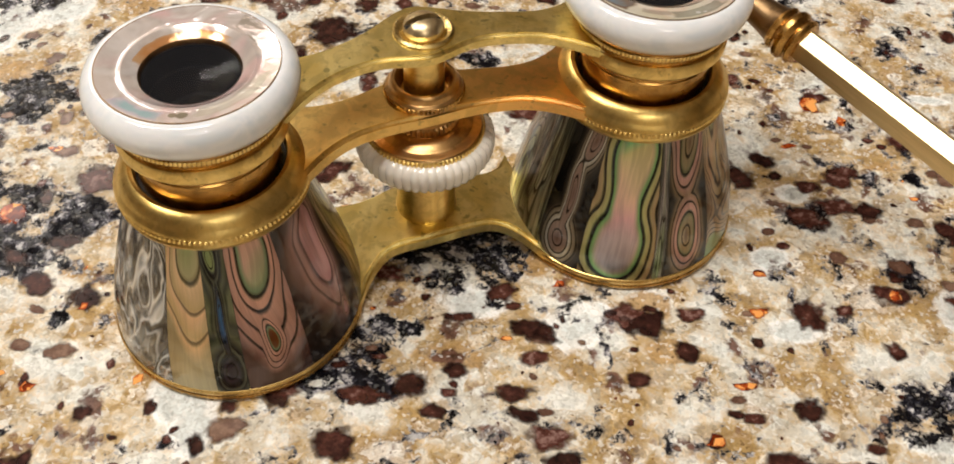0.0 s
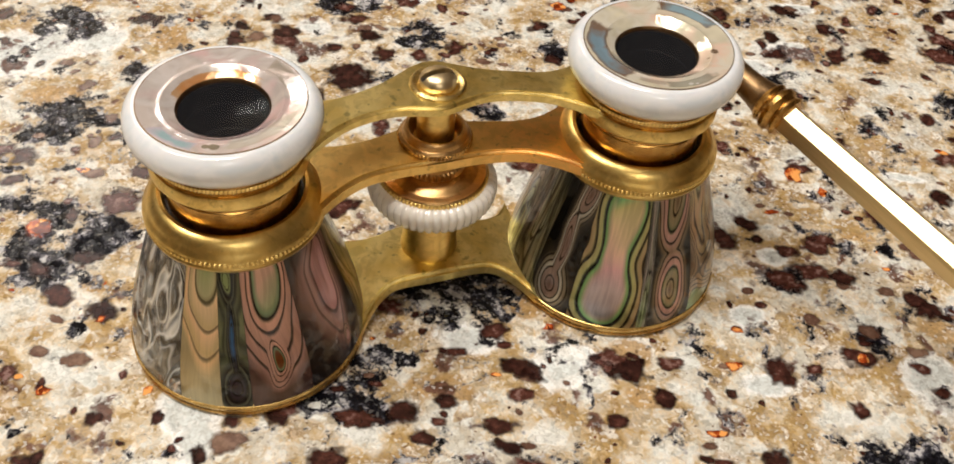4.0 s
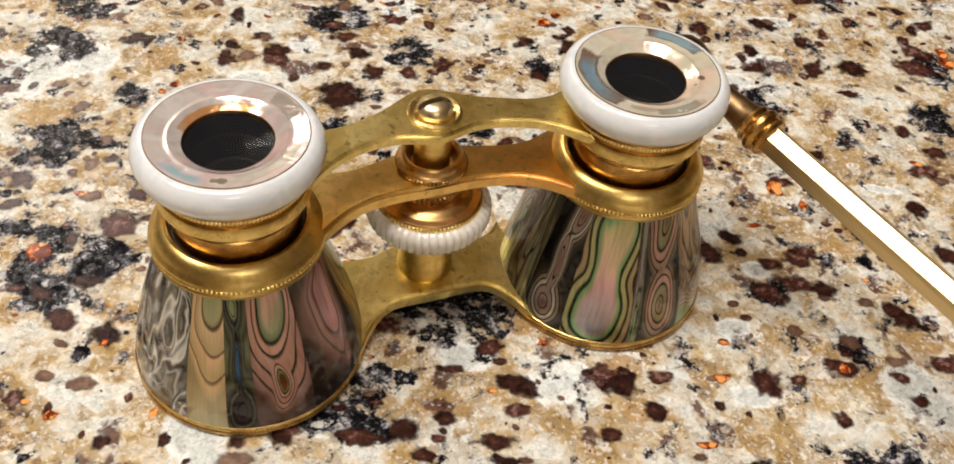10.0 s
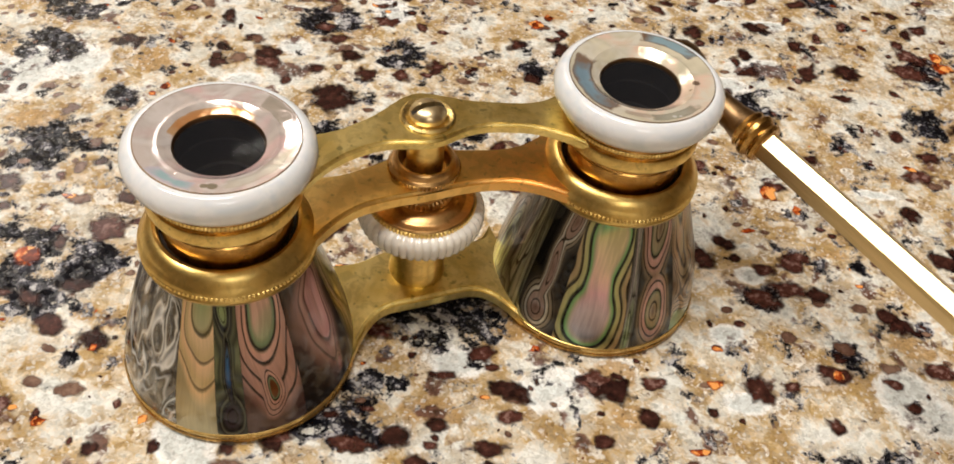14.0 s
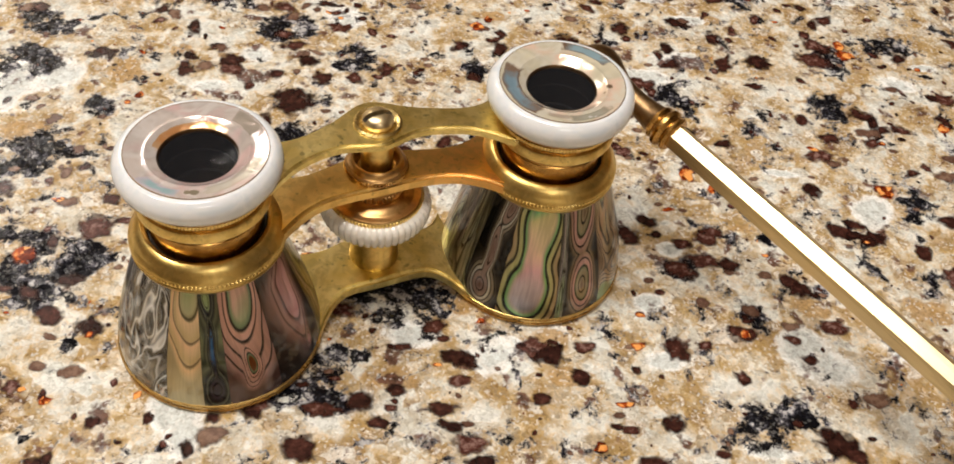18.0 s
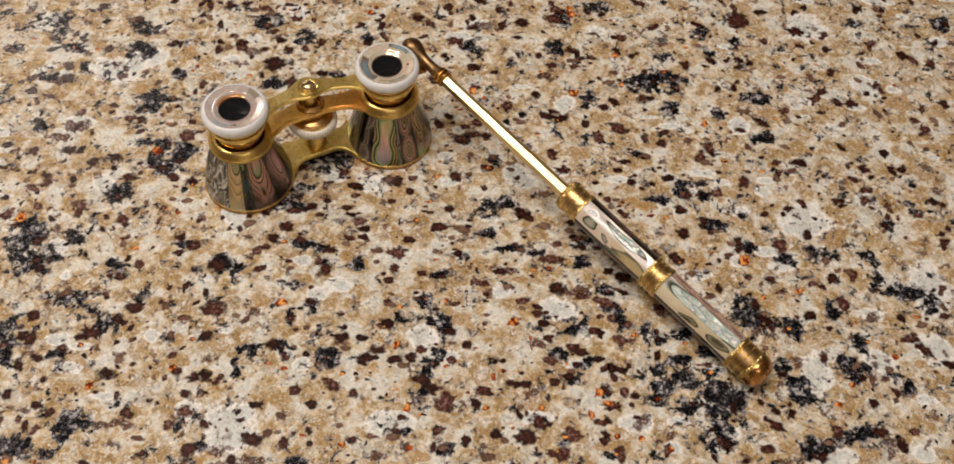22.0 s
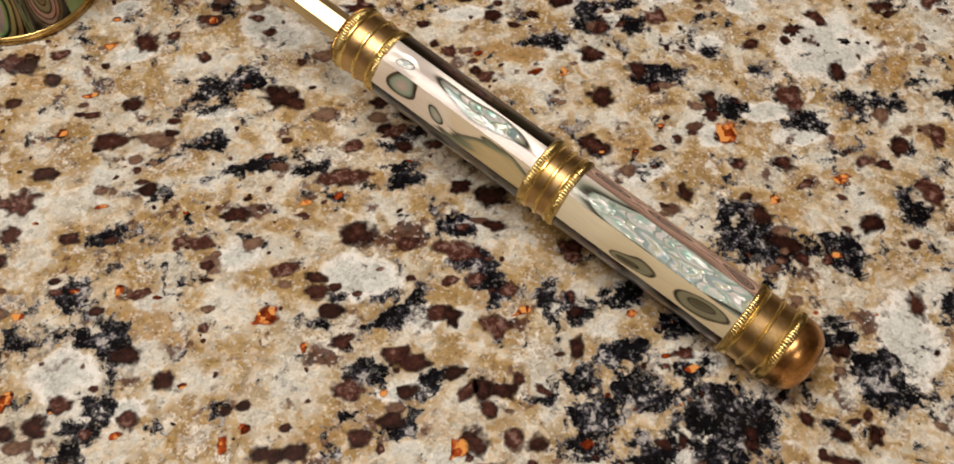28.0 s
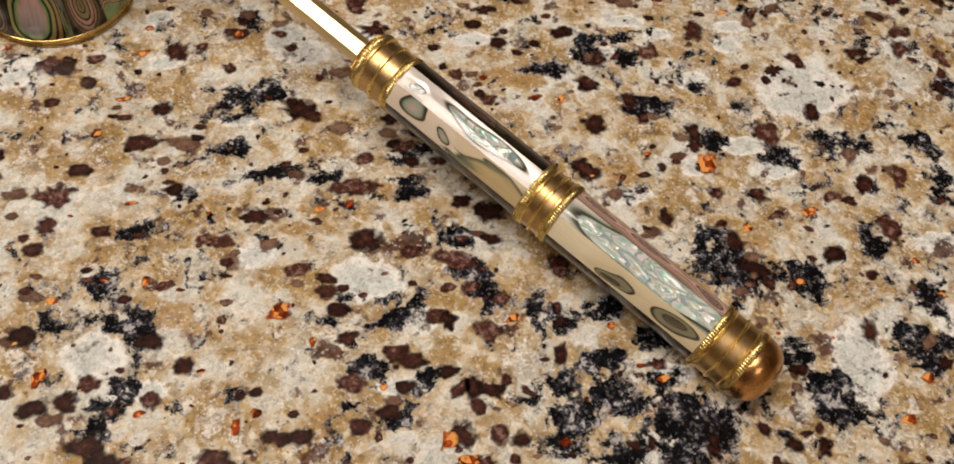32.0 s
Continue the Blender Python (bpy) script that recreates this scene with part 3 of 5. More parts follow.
WHEEL = nacre_white("warm_translucent_shell", 1.0, 0.6)
EYE_PINK = nacre_plate("pink_grey_nacre", (0.74, 0.65, 0.60), [(28, 162, 6.0, 7.3, (0.62, 0.33, 0.12), (0.62, 0.24, 0.04), 0.85), (203, 242, 9.0, 10.9, (0.66, 0.58, 0.70), (0.30, 0.56, 0.62), 0.8), (5, 42, 8.4, 10.9, (0.36, 0.31, 0.24), (0.30, 0.26, 0.19), 0.7), (262, 335, 8.2, 10.2, (0.50, 0.47, 0.37), (0.62, 0.60, 0.50), 0.6)], [(-2.2, -9.2, 0.8, (0.22, 0.19, 0.12)), (-3.3, -8.9, 0.5, (0.26, 0.22, 0.14))])
EYE_SMOKE = nacre_plate("smoky_nacre", (0.90, 0.83, 0.63), [(131, 222, 7.5, 10.7, (0.24, 0.15, 0.10), (0.22, 0.36, 0.46), 0.95), (12, 66, 9.3, 11.3, (0.20, 0.10, 0.05), (0.30, 0.46, 0.54), 0.95), (253, 302, 8.7, 10.6, (0.32, 0.30, 0.23), (0.42, 0.42, 0.35), 0.8), (228, 252, 8.6, 9.9, (0.52, 0.44, 0.36), (0.42, 0.34, 0.28), 0.6)], [(7.7, -3.1, 0.85, (0.17, 0.10, 0.06)), (6.2, -4.1, 0.55, (0.26, 0.16, 0.08)), (5.9, -3.2, 0.45, (0.26, 0.16, 0.08)), (0.6, -9.9, 0.4, (0.82, 0.82, 0.78)), (1.5, -10.1, 0.35, (0.82, 0.82, 0.78))])
INK = (0.030, 0.022, 0.016)
RINGS = (0.12, 0.20, 0.255, 0.30, 0.37, 0.43)
SHELL = abalone("abalone_shell", [(0.0, (0.70, 0.52, 0.48)), (0.05, (0.72, 0.58, 0.48)), (0.085, (0.46, 0.62, 0.40)), (0.12, (0.22, 0.34, 0.24)), (0.14, (0.62, 0.54, 0.38)), (0.28, (0.44, 0.34, 0.25)), (0.42, (0.24, 0.18, 0.13)), (0.56, (0.07, 0.06, 0.05)), (0.9, (0.03, 0.028, 0.025))], INK, 6.0, 0.5, 1.15, 0.9, 0.7, veil=0.12, tinting=0.3, rings=RINGS)
SHELL_DUSK = abalone("dusky_abalone_shell", [(0.0, (0.50, 0.58, 0.38)), (0.14, (0.46, 0.45, 0.39)), (0.3, (0.62, 0.59, 0.54)), (0.45, (0.22, 0.21, 0.19)), (0.6, (0.38, 0.37, 0.33)), (0.9, (0.10, 0.098, 0.09))], INK, 7.0, 1.0, 0.8, 0.7, 0.6, veil=0.75, tinting=0.3)
SHELL_CREAM = abalone("cream_abalone_shell", [(0.0, (0.40, 0.52, 0.30)), (0.08, (0.52, 0.54, 0.34)), (0.13, (0.66, 0.52, 0.36)), (0.30, (0.60, 0.46, 0.31)), (0.5, (0.40, 0.31, 0.20)), (0.85, (0.10, 0.08, 0.06))], INK, 4.5, 0.7, 1.3, 0.6, 0.7, veil=0.1, tinting=0.25, rings=(0.10, 0.20, 0.30, 0.38, 0.46))
DUSKY = (0.035, 0.032, 0.027)
SHELL_HOURGLASS = figured("hourglass_abalone_shell", [(0.54, 0.82, 0.37, 0.26), (0.46, 0.26, 0.38, 0.26), (0.50, 0.56, 0.23, 0.26)], [(0.0, (0.66, 0.50, 0.45)), (0.72, (0.62, 0.52, 0.42)), (0.90, (0.38, 0.60, 0.30)), (1.0, (0.10, 0.18, 0.11)), (1.12, (0.62, 0.62, 0.34)), (1.5, (0.60, 0.48, 0.30)), (1.8, (0.34, 0.25, 0.16)), (2.05, (0.05, 0.05, 0.04)), (2.8, DUSKY)], (1.0, 1.32, 1.62, 1.86), [(0.08, (0.42, 0.40, 0.40)), (0.25, (0.72, 0.62, 0.64)), (0.42, (0.86, 0.60, 0.62)), (0.62, (0.92, 0.72, 0.58)), (0.82, (0.78, 0.74, 0.44)), (0.95, (0.30, 0.70, 0.40))], 0.7, 0.05, deep=0.98)
SHELL_OVALS = figured("oval_ringed_abalone_shell", [(0.46, 0.28, 0.22, 0.15), (0.46, 0.94, 0.26, 0.22)], [(0.0, (0.34, 0.25, 0.18)), (0.4, (0.52, 0.43, 0.29)), (0.8, (0.50, 0.45, 0.31)), (1.0, (0.24, 0.28, 0.16)), (1.15, (0.76, 0.52, 0.47)), (1.5, (0.66, 0.46, 0.40)), (1.9, (0.42, 0.33, 0.22)), (2.3, (0.09, 0.08, 0.06)), (3.0, DUSKY)], (0.45, 1.0, 1.45, 1.85), (), 0.2, deep=0.98)
SHELL_TEARS = figured("tear_ringed_abalone_shell", [(0.45, 0.18, 0.26, 0.12), (0.62, 0.92, 0.18, 0.16), (0.52, 0.50, 0.12, 0.25)], [(0.0, (0.30, 0.20, 0.16)), (0.5, (0.50, 0.38, 0.32)), (0.95, (0.46, 0.36, 0.30)), (1.1, (0.70, 0.68, 0.60)), (1.4, (0.50, 0.44, 0.34)), (1.9, (0.12, 0.105, 0.085)), (2.6, DUSKY)], (0.5, 1.0, 1.35, 1.7), (), 0.3, deep=0.98)
SHELL_CHEVRON = figured("peach_abalone_shell", [(0.66, 1.02, 0.32, 0.26)], [(0.0, (0.50, 0.60, 0.34)), (0.85, (0.62, 0.60, 0.40)), (1.0, (0.36, 0.32, 0.18)), (1.1, (0.92, 0.74, 0.52)), (1.65, (0.72, 0.60, 0.38)), (1.85, (0.94, 0.72, 0.50)), (2.4, (0.76, 0.62, 0.38)), (2.7, (0.90, 0.70, 0.46)), (3.0, (0.60, 0.52, 0.34))], (1.0, 1.75, 2.55), (), 0.1, ink=0.6, deep=0.98)
SHELL_STREAM = figured("blue_black_abalone_shell", [(0.5, 0.19, 0.33, 0.13), (0.5, 0.52, 0.13, 0.24), (0.5, 0.96, 0.28, 0.12)], [(0.0, (0.10, 0.08, 0.10)), (0.6, (0.14, 0.12, 0.15)), (0.86, (0.05, 0.05, 0.06)), (1.05, (0.02, 0.02, 0.022)), (1.25, (0.20, 0.21, 0.16)), (1.5, (0.06, 0.065, 0.06)), (1.9, (0.22, 0.23, 0.15)), (2.4, (0.10, 0.11, 0.08)), (3.0, (0.30, 0.32, 0.20))], (0.5, 1.0, 1.4), [(0.16, (0.09, 0.07, 0.10)), (0.34, (0.04, 0.05, 0.08)), (0.46, (0.05, 0.17, 0.36)), (0.62, (0.08, 0.22, 0.40)), (0.78, (0.035, 0.045, 0.06)), (0.88, (0.08, 0.09, 0.10)), (0.96, (0.42, 0.50, 0.28))], 0.22, 0.10, deep=0.98)
SHELL_DROP = figured("copper_mauve_abalone_shell", [(0.52, 0.86, 0.27, 0.26), (0.47, 0.33, 0.10, 0.085)], [(0.0, (0.22, 0.10, 0.04)), (0.85, (0.36, 0.46, 0.30)), (1.0, (0.18, 0.18, 0.11)), (1.15, (0.80, 0.54, 0.45)), (1.8, (0.66, 0.45, 0.38)), (2.5, (0.56, 0.37, 0.33)), (3.0, (0.20, 0.13, 0.11))], (1.0, 1.4, 1.95, 2.45), [(0.36, (0.30, 0.13, 0.04)), (0.52, (0.34, 0.16, 0.06)), (0.70, (0.40, 0.58, 0.34)), (0.85, (0.78, 0.58, 0.48)), (0.97, (0.80, 0.56, 0.46))], 0.3, deep=0.98)
SHELL_ROSE = figured("rose_abalone_shell", [(0.55, 0.66, 0.15, 0.24), (0.66, 0.24, 0.07, 0.05)], [(0.0, (0.84, 0.58, 0.60)), (0.9, (0.74, 0.48, 0.48)), (1.05, (0.40, 0.25, 0.23)), (1.25, (0.62, 0.43, 0.40)), (1.7, (0.46, 0.31, 0.28)), (2.2, (0.20, 0.14, 0.12)), (2.8, (0.10, 0.075, 0.06))], (1.0, 1.5), (), 0.2, 0.16, 0.6, ink=0.55, relief=0.0012, deep=0.98)
SHELL_SILVER = crumpled("silvery_abalone_shell", (0.012, 0.011, 0.008), (0.90, 0.89, 0.84), (0.15, 0.13, 0.095), 3.1)
NACRE = (0.93, 0.87, 0.83)
CREAM_STRIPS = (
    figured("cream_nacre_strip_with_green_isle", [(0.45, 0.17, 0.42, 0.125), (0.5, 0.44, 0.22, 0.038)], [(0.0, (0.62, 0.48, 0.44)), (0.35, (0.50, 0.42, 0.36)), (0.68, (0.30, 0.40, 0.30)), (0.84, (0.16, 0.18, 0.12)), (0.9, (0.045, 0.035, 0.022)), (1.02, (0.06, 0.045, 0.03)), (1.10, (0.84, 0.70, 0.57)), (2.0, (0.90, 0.79, 0.65)), (3.0, (0.82, 0.68, 0.48))], (1.0,), (), 0.1, 0.12, 0.08, pool=(0.85, 0.95, 0.78, 0.46, (0.64, 0.50, 0.26))),
    figured("cream_nacre_strip_with_olive_isles", [(0.56, 0.80, 0.36, 0.20), (0.60, 0.42, 0.26, 0.068)], [(0.0, (0.05, 0.042, 0.022)), (0.42, (0.10, 0.085, 0.045)), (0.52, (0.22, 0.21, 0.13)), (0.85, (0.25, 0.24, 0.15)), (0.97, (0.10, 0.085, 0.045)), (1.10, (0.78, 0.66, 0.43)), (3.0, (0.90, 0.80, 0.58))], (0.48, 1.0), (), 0.05, 0.16, 0.08),
)
# pale nacre, its whites lifted to hold the lamp's reflection as well
SILVER_STRIPS = (
    figured("white_nacre_strip_with_green_isle", [(0.42, 0.66, 0.30, 0.29), (0.70, 0.10, 0.22, 0.07)], [(0.0, (0.62, 0.72, 0.66)), (0.55, (0.50, 0.58, 0.52)), (0.8, (0.28, 0.31, 0.25)), (1.0, (0.14, 0.14, 0.10)), (1.08, (0.50, 0.46, 0.40)), (1.18, NACRE), (3.0, (0.93, 0.86, 0.80))], (0.98,), (), 0.1, 0.14, 0.25, 1.0, 0.0026),
    figured("green_silver_nacre_strip", [(0.52, 0.62, 0.62, 0.56)], [(0.0, (0.95, 0.98, 0.97)), (0.6, (0.90, 0.97, 0.94)), (0.85, (0.62, 0.78, 0.68)), (1.0, (0.24, 0.30, 0.22)), (1.15, (0.70, 0.67, 0.58)), (1.3, (0.95, 0.85, 0.83)), (3.0, (0.93, 0.85, 0.80))], (0.95,), (), 0.1, 0.10, 0.15, 0.85, 0.0040),
)
GRIP_ROSE = figured("copper_rose_nacre_strip", [(0.5, 0.15, 0.22, 0.10), (0.45, 0.50, 0.22, 0.14), (0.5, 0.85, 0.22, 0.10)], [(0.0, (0.20, 0.15, 0.14)), (0.6, (0.52, 0.36, 0.32)), (0.95, (0.34, 0.22, 0.18)), (1.1, (0.92, 0.64, 0.54)), (1.8, (0.76, 0.50, 0.40)), (2.6, (0.40, 0.26, 0.20))], (0.55, 1.0, 1.5), (), 0.3, 0.12, 0.2)
GRIP_DARK = abalone("dusky_nacre_strip", [(0.0, (0.34, 0.24, 0.22)), (0.2, (0.14, 0.10, 0.09)), (0.5, (0.06, 0.05, 0.045)), (1.0, (0.04, 0.035, 0.03))], INK, 5.0, shine=0.15)
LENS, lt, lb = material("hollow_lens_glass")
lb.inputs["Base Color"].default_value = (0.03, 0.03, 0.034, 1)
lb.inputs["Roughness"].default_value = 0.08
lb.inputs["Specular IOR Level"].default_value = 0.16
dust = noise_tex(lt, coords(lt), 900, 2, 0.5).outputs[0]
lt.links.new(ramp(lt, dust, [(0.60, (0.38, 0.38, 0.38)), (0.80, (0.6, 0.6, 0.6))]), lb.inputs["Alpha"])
TUBE, tt, tb = material("dull_black_tube")
tt.links.new(ramp(tt, noise_tex(tt, coords(tt), 500, 3, 0.6).outputs[0], [(0.35, (0.004, 0.004, 0.004)), (0.65, (0.011, 0.0105, 0.010))]), tb.inputs["Base Color"])
tb.inputs["Roughness"].default_value = 0.6
tb.inputs["Specular IOR Level"].default_value = 0.15
# even dark fill for strip joints, and for shade painted into gap and slot
JOINT_SHADE = material("dark_joint_and_shade")[0]
JOINT_SHADE.node_tree.nodes["Principled BSDF"].inputs["Base Color"].default_value = (0.02, 0.014, 0.01, 1)
JOINT_SHADE.node_tree.nodes["Principled BSDF"].inputs["Roughness"].default_value = 0.5

# ---------------------------------------------------------------- mesh helpers


def part(name, bm, mat, parent=None, label="", smooth=35):
    me = bpy.data.meshes.new(name)
    bmesh.ops.recalc_face_normals(bm, faces=bm.faces)
    bm.to_mesh(me)
    bm.free()
    me.materials.append(mat)
    if smooth:
        me.polygons.foreach_set("use_smooth", [True] * len(me.polygons))
        me.set_sharp_from_angle(angle=radians(smooth))
    ob = new(name, me)
    if parent:
        ob.parent = parent
    if label:
        ob["label"] = label
    return ob


def box(bm, x0, y0, z0, x1, y1, z1, bevel=0.0):
    made = bmesh.ops.create_cube(bm, size=1)["verts"]
    bmesh.ops.transform(bm, verts=made, matrix=Matrix.Translation(((x0 + x1) / 2, (y0 + y1) / 2, (z0 + z1) / 2)) @ Matrix.Diagonal((x1 - x0, y1 - y0, z1 - z0, 1)))
    if bevel:
        bmesh.ops.bevel(bm, geom=list({e for v in made for e in v.link_edges}), offset=bevel, segments=3, affect="EDGES")


def lathe(profile, steps=72, a0=0.0, a1=360.0, closed=False):
    """A turned part from (radius, height) pairs in millimetres, or a sector of it. With closed the profile is a ring."""
    bm = bmesh.new()
    uv = bm.loops.layers.uv.new("uv")
    whole = abs(a1 - a0 - 360) < 1e-6
    count = steps if whole else steps + 1
    rings = []
    for k in range(count):
        a = radians(a0 + (a1 - a0) * k / steps)
        rings.append([bm.verts.new((r * math.cos(a) / 1000, r * math.sin(a) / 1000, z / 1000)) for r, z in profile])
    n = len(profile)
    length = [0.0]
    for p, q in zip(profile, profile[1:]):
        length.append(length[-1] + math.dist(p, q))
    for k in range(count if whole else count - 1):
        one, two = rings[k], rings[(k + 1) % count]
        for i in range(n if closed else n - 1):
            j = (i + 1) % n
            vs = [one[i], two[i], two[j], one[j]]
            if profile[i][0] < 1e-6:
                vs = [one[i], two[j], one[j]]
            elif profile[j][0] < 1e-6:
                vs = [one[i], two[i], one[j]]
            try:
                f = bm.faces.new(vs)
            except ValueError:
                continue
            for loop, v in zip(f.loops, vs):
                col = k if v in one else k + 1
                row = one.index(v) if v in one else two.index(v)
                loop[uv].uv = (col / steps, length[row] / length[-1])
    bmesh.ops.remove_doubles(bm, verts=bm.verts, dist=1e-7)
    return bm


def beads(radius, z, count, size, tall=None):
    """A milled ring: small ribs side by side round a circle, in millimetres."""
    bm = bmesh.new()
    tall = tall or size
    for k in range(count):
        a = 2 * math.pi * k / count
        c, s = math.cos(a), math.sin(a)
        w = math.pi * radius / count * 0.86
        vs = []
        for dz, dr in ((-tall, 0), (-tall * 0.6, size * 0.8), (0, size), (tall * 0.6, size * 0.8), (tall, 0)):
            row = []
            for side, cut in ((-1, 0.35), (0, 1.0), (1, 0.35)):
                r = radius + dr * cut - 0.05
                row.append(bm.verts.new(((r * c - side * w * s) / 1000, (r * s + side * w * c) / 1000, (z + dz) / 1000)))
            vs.append(row)
        for p, q in zip(vs, vs[1:]):
            for i in (0, 1):
                bm.faces.new((p[i], p[i + 1], q[i + 1], q[i]))
    return bm


def plate(outline, z0, z1, round_edge=0.45):
    """A flat plate from an outline in millimetres, its edges rounded."""
    bm = bmesh.new()
    vs = [bm.verts.new((x / 1000, y / 1000, z0 / 1000)) for x, y in outline]
    f = bm.faces.new(vs)
    top = bmesh.ops.extrude_face_region(bm, geom=[f])
    moved = [v for v in top["geom"] if isinstance(v, bmesh.types.BMVert)]
    bmesh.ops.translate(bm, verts=moved, vec=(0, 0, (z1 - z0) / 1000))
    rim = [e for e in bm.edges if abs(e.verts[0].co.z - e.verts[1].co.z) < 1e-7]
    bmesh.ops.bevel(bm, geom=rim, offset=round_edge / 1000, segments=3, affect="EDGES")
    return bm


def group_thing(name, label, category, group="", at=(0, 0, 0)):
    ob = new(name)
    ob.location = at
    ob.empty_display_size = 0.01
    return tagged(ob, label, category, group)


# ---------------------------------------------------------------- the unseen room, made up to close the place and shape reflections
def slab(name, x0, y0, z0, x1, y1, z1, mat, label, category, bevel=0.0):
    bm = bmesh.new()
    box(bm, x0, y0, z0, x1, y1, z1, bevel)
    ob = part(name, bm, mat, None, "", 30)
    return tagged(ob, label, category, "", "structure")


# tones of these unseen surfaces are picked for what the brass reflects
PAINT = wall_paint("cream_wall_paint", (0.80, 0.68, 0.50))
CEIL = wall_paint("white_ceiling_paint", (0.80, 0.74, 0.64))
DUSK_PAINT = wall_paint("brown_wall_paint", (0.24, 0.175, 0.12))
FLOORING = wall_paint("tan_floor", (0.30, 0.22, 0.15))
slab("floor", -2.2, -2.2, -1.0, 2.2, 2.2, -0.9, FLOORING, "plain tan floor below the worktop", "floor")
slab("ceiling", -2.2, -2.2, 1.5, 2.2, 2.2, 1.6, CEIL, "plain white painted ceiling over the worktop, unseen, lifted to brighten reflections", "ceiling")
slab("wall_north", -2.2, 2.1, -0.9, 2.2, 2.2, 1.5, PAINT, "plain cream painted wall behind the worktop, unseen, pale to brighten reflections", "wall")
slab("wall_south", -2.2, -2.2, -0.9, 2.2, -2.1, 1.5, PAINT, "plain cream painted wall facing the worktop, unseen, pale to brighten reflections", "wall")
slab("wall_east", 2.1, -2.1, -0.9, 2.2, 2.1, 1.5, DUSK_PAINT, "plain brown painted wall beside the worktop, unseen, kept dark for reflections", "wall")
slab("wall_west", -2.2, -2.1, -0.9, -2.1, 2.1, 1.5, DUSK_PAINT, "plain brown painted wall at the worktop's end, unseen, kept dark for reflections", "wall")
slab("counter_base", -0.85, -0.42, -0.9, 0.95, 0.72, -0.03, PAINT, "plain cream base under the stone worktop", "cabinet")

# ---------------------------------------------------------------- chips in the worktop: x, y, half length, half width in mm, by strips from west to east
brown_chips_a = [(-133, -71, 2.2, 2.0), (-129, -76, 2.0, 2.5), (-127, -33, 3.2, 3.0), (-122, 56, 2.6, 2.4), (-121, -12, 2.8, 2.1), (-113, -49, 2.1, 1.9), (-107, 84, 3.2, 2.6), (-91, 86, 3.5, 3.4), (-91, -44, 4.2, 2.8), (-91, -97, 2.2, 2.2), (-87, -109, 3.4, 3.3), (-85, -25, 2.6, 2.3), (-82, -87, 2.5, 2.0), (-63, -56, 5.2, 4.4), (-61, 13, 3.5, 2.6), (-57, -13, 1.6, 1.7), (-56, -37, 4.4, 3.5), (-50, 33, 4.2, 3.5), (-48, -15, 1.1, 1.7), (-46, 40, 2.2, 2.0), (-45, -101, 2.9, 2.3), (-41, -109, 2.7, 2.2), (-41, -45, 3.4, 1.8), (-25, -29, 3.5, 3.1)]
brown_chips_b = [(-17, -55, 2.9, 2.9), (-13, 76, 3.3, 2.6), (-12, 79, 3.4, 3.2), (-12, -23, 2.9, 2.5), (-2, 61, 5.9, 5.3), (0, -105, 2.6, 2.6), (5, -127, 4.1, 5.0), (6, -144, 2.2, 2.4), (7, 67, 2.7, 2.6), (9, -65, 2.5, 2.3), (14, -112, 2.1, 2.3), (17, -146, 2.5, 2.2), (20, -33, 2.2, 1.6), (22, -108, 2.3, 2.4), (27, -151, 4.5, 3.8), (29, -119, 1.2, 1.1), (29, -31, 2.3, 2.1), (33, -25, 2.8, 1.5), (36, -132, 3.1, 2.2), (39, -85, 2.9, 1.9), (40, -33, 1.3, 1.2), (41, -46, 2.2, 2.3), (43, -157, 4.1, 3.4), (50, -31, 2.8, 3.4)]
brown_chips_c = [(55, -1, 2.9, 2.9), (56, -32, 1.7, 1.6), (59, -41, 2.1, 1.8), (61, -13, 3.8, 2.8), (66, -98, 4.7, 2.8), (68, -142, 1.9, 2.1), (70, -85, 6.1, 2.7), (70, -121, 2.4, 1.9), (70, -63, 2.5, 2.0), (71, 65, 3.5, 3.4), (72, -123, 2.5, 2.5), (72, -152, 2.3, 2.2), (73, -105, 2.9, 1.7), (75, -79, 2.5, 1.9), (76, -140, 1.3, 1.4), (78, -129, 3.4, 2.5), (88, -2, 3.4, 3.0), (93, -104, 4.4, 3.0), (103, -1, 2.9, 2.6), (107, -190, 3.7, 2.2), (115, 21, 2.3, 2.2), (116, -25, 2.2, 2.9), (117, 44, 4.0, 3.5), (118, -34, 3.0, 3.9)]
brown_chips_d = [(120, -62, 2.4, 2.0), (127, -94, 3.3, 3.4), (129, -33, 5.6, 3.6), (132, 41, 5.4, 3.8), (135, -194, 2.8, 3.0), (136, -66, 3.2, 2.7), (143, -48, 2.8, 2.9), (154, -148, 3.1, 2.4), (155, -190, 2.1, 2.4), (162, -115, 3.5, 4.4), (170, -149, 2.8, 4.7), (173, -137, 2.6, 3.0), (188, -163, 2.0, 2.3), (217, 7, 6.1, 7.0), (227, -124, 2.7, 2.0), (229, -48, 2.9, 2.8), (234, -90, 2.8, 2.6), (279, -76, 3.0, 3.2), (280, -43, 3.7, 3.4)]
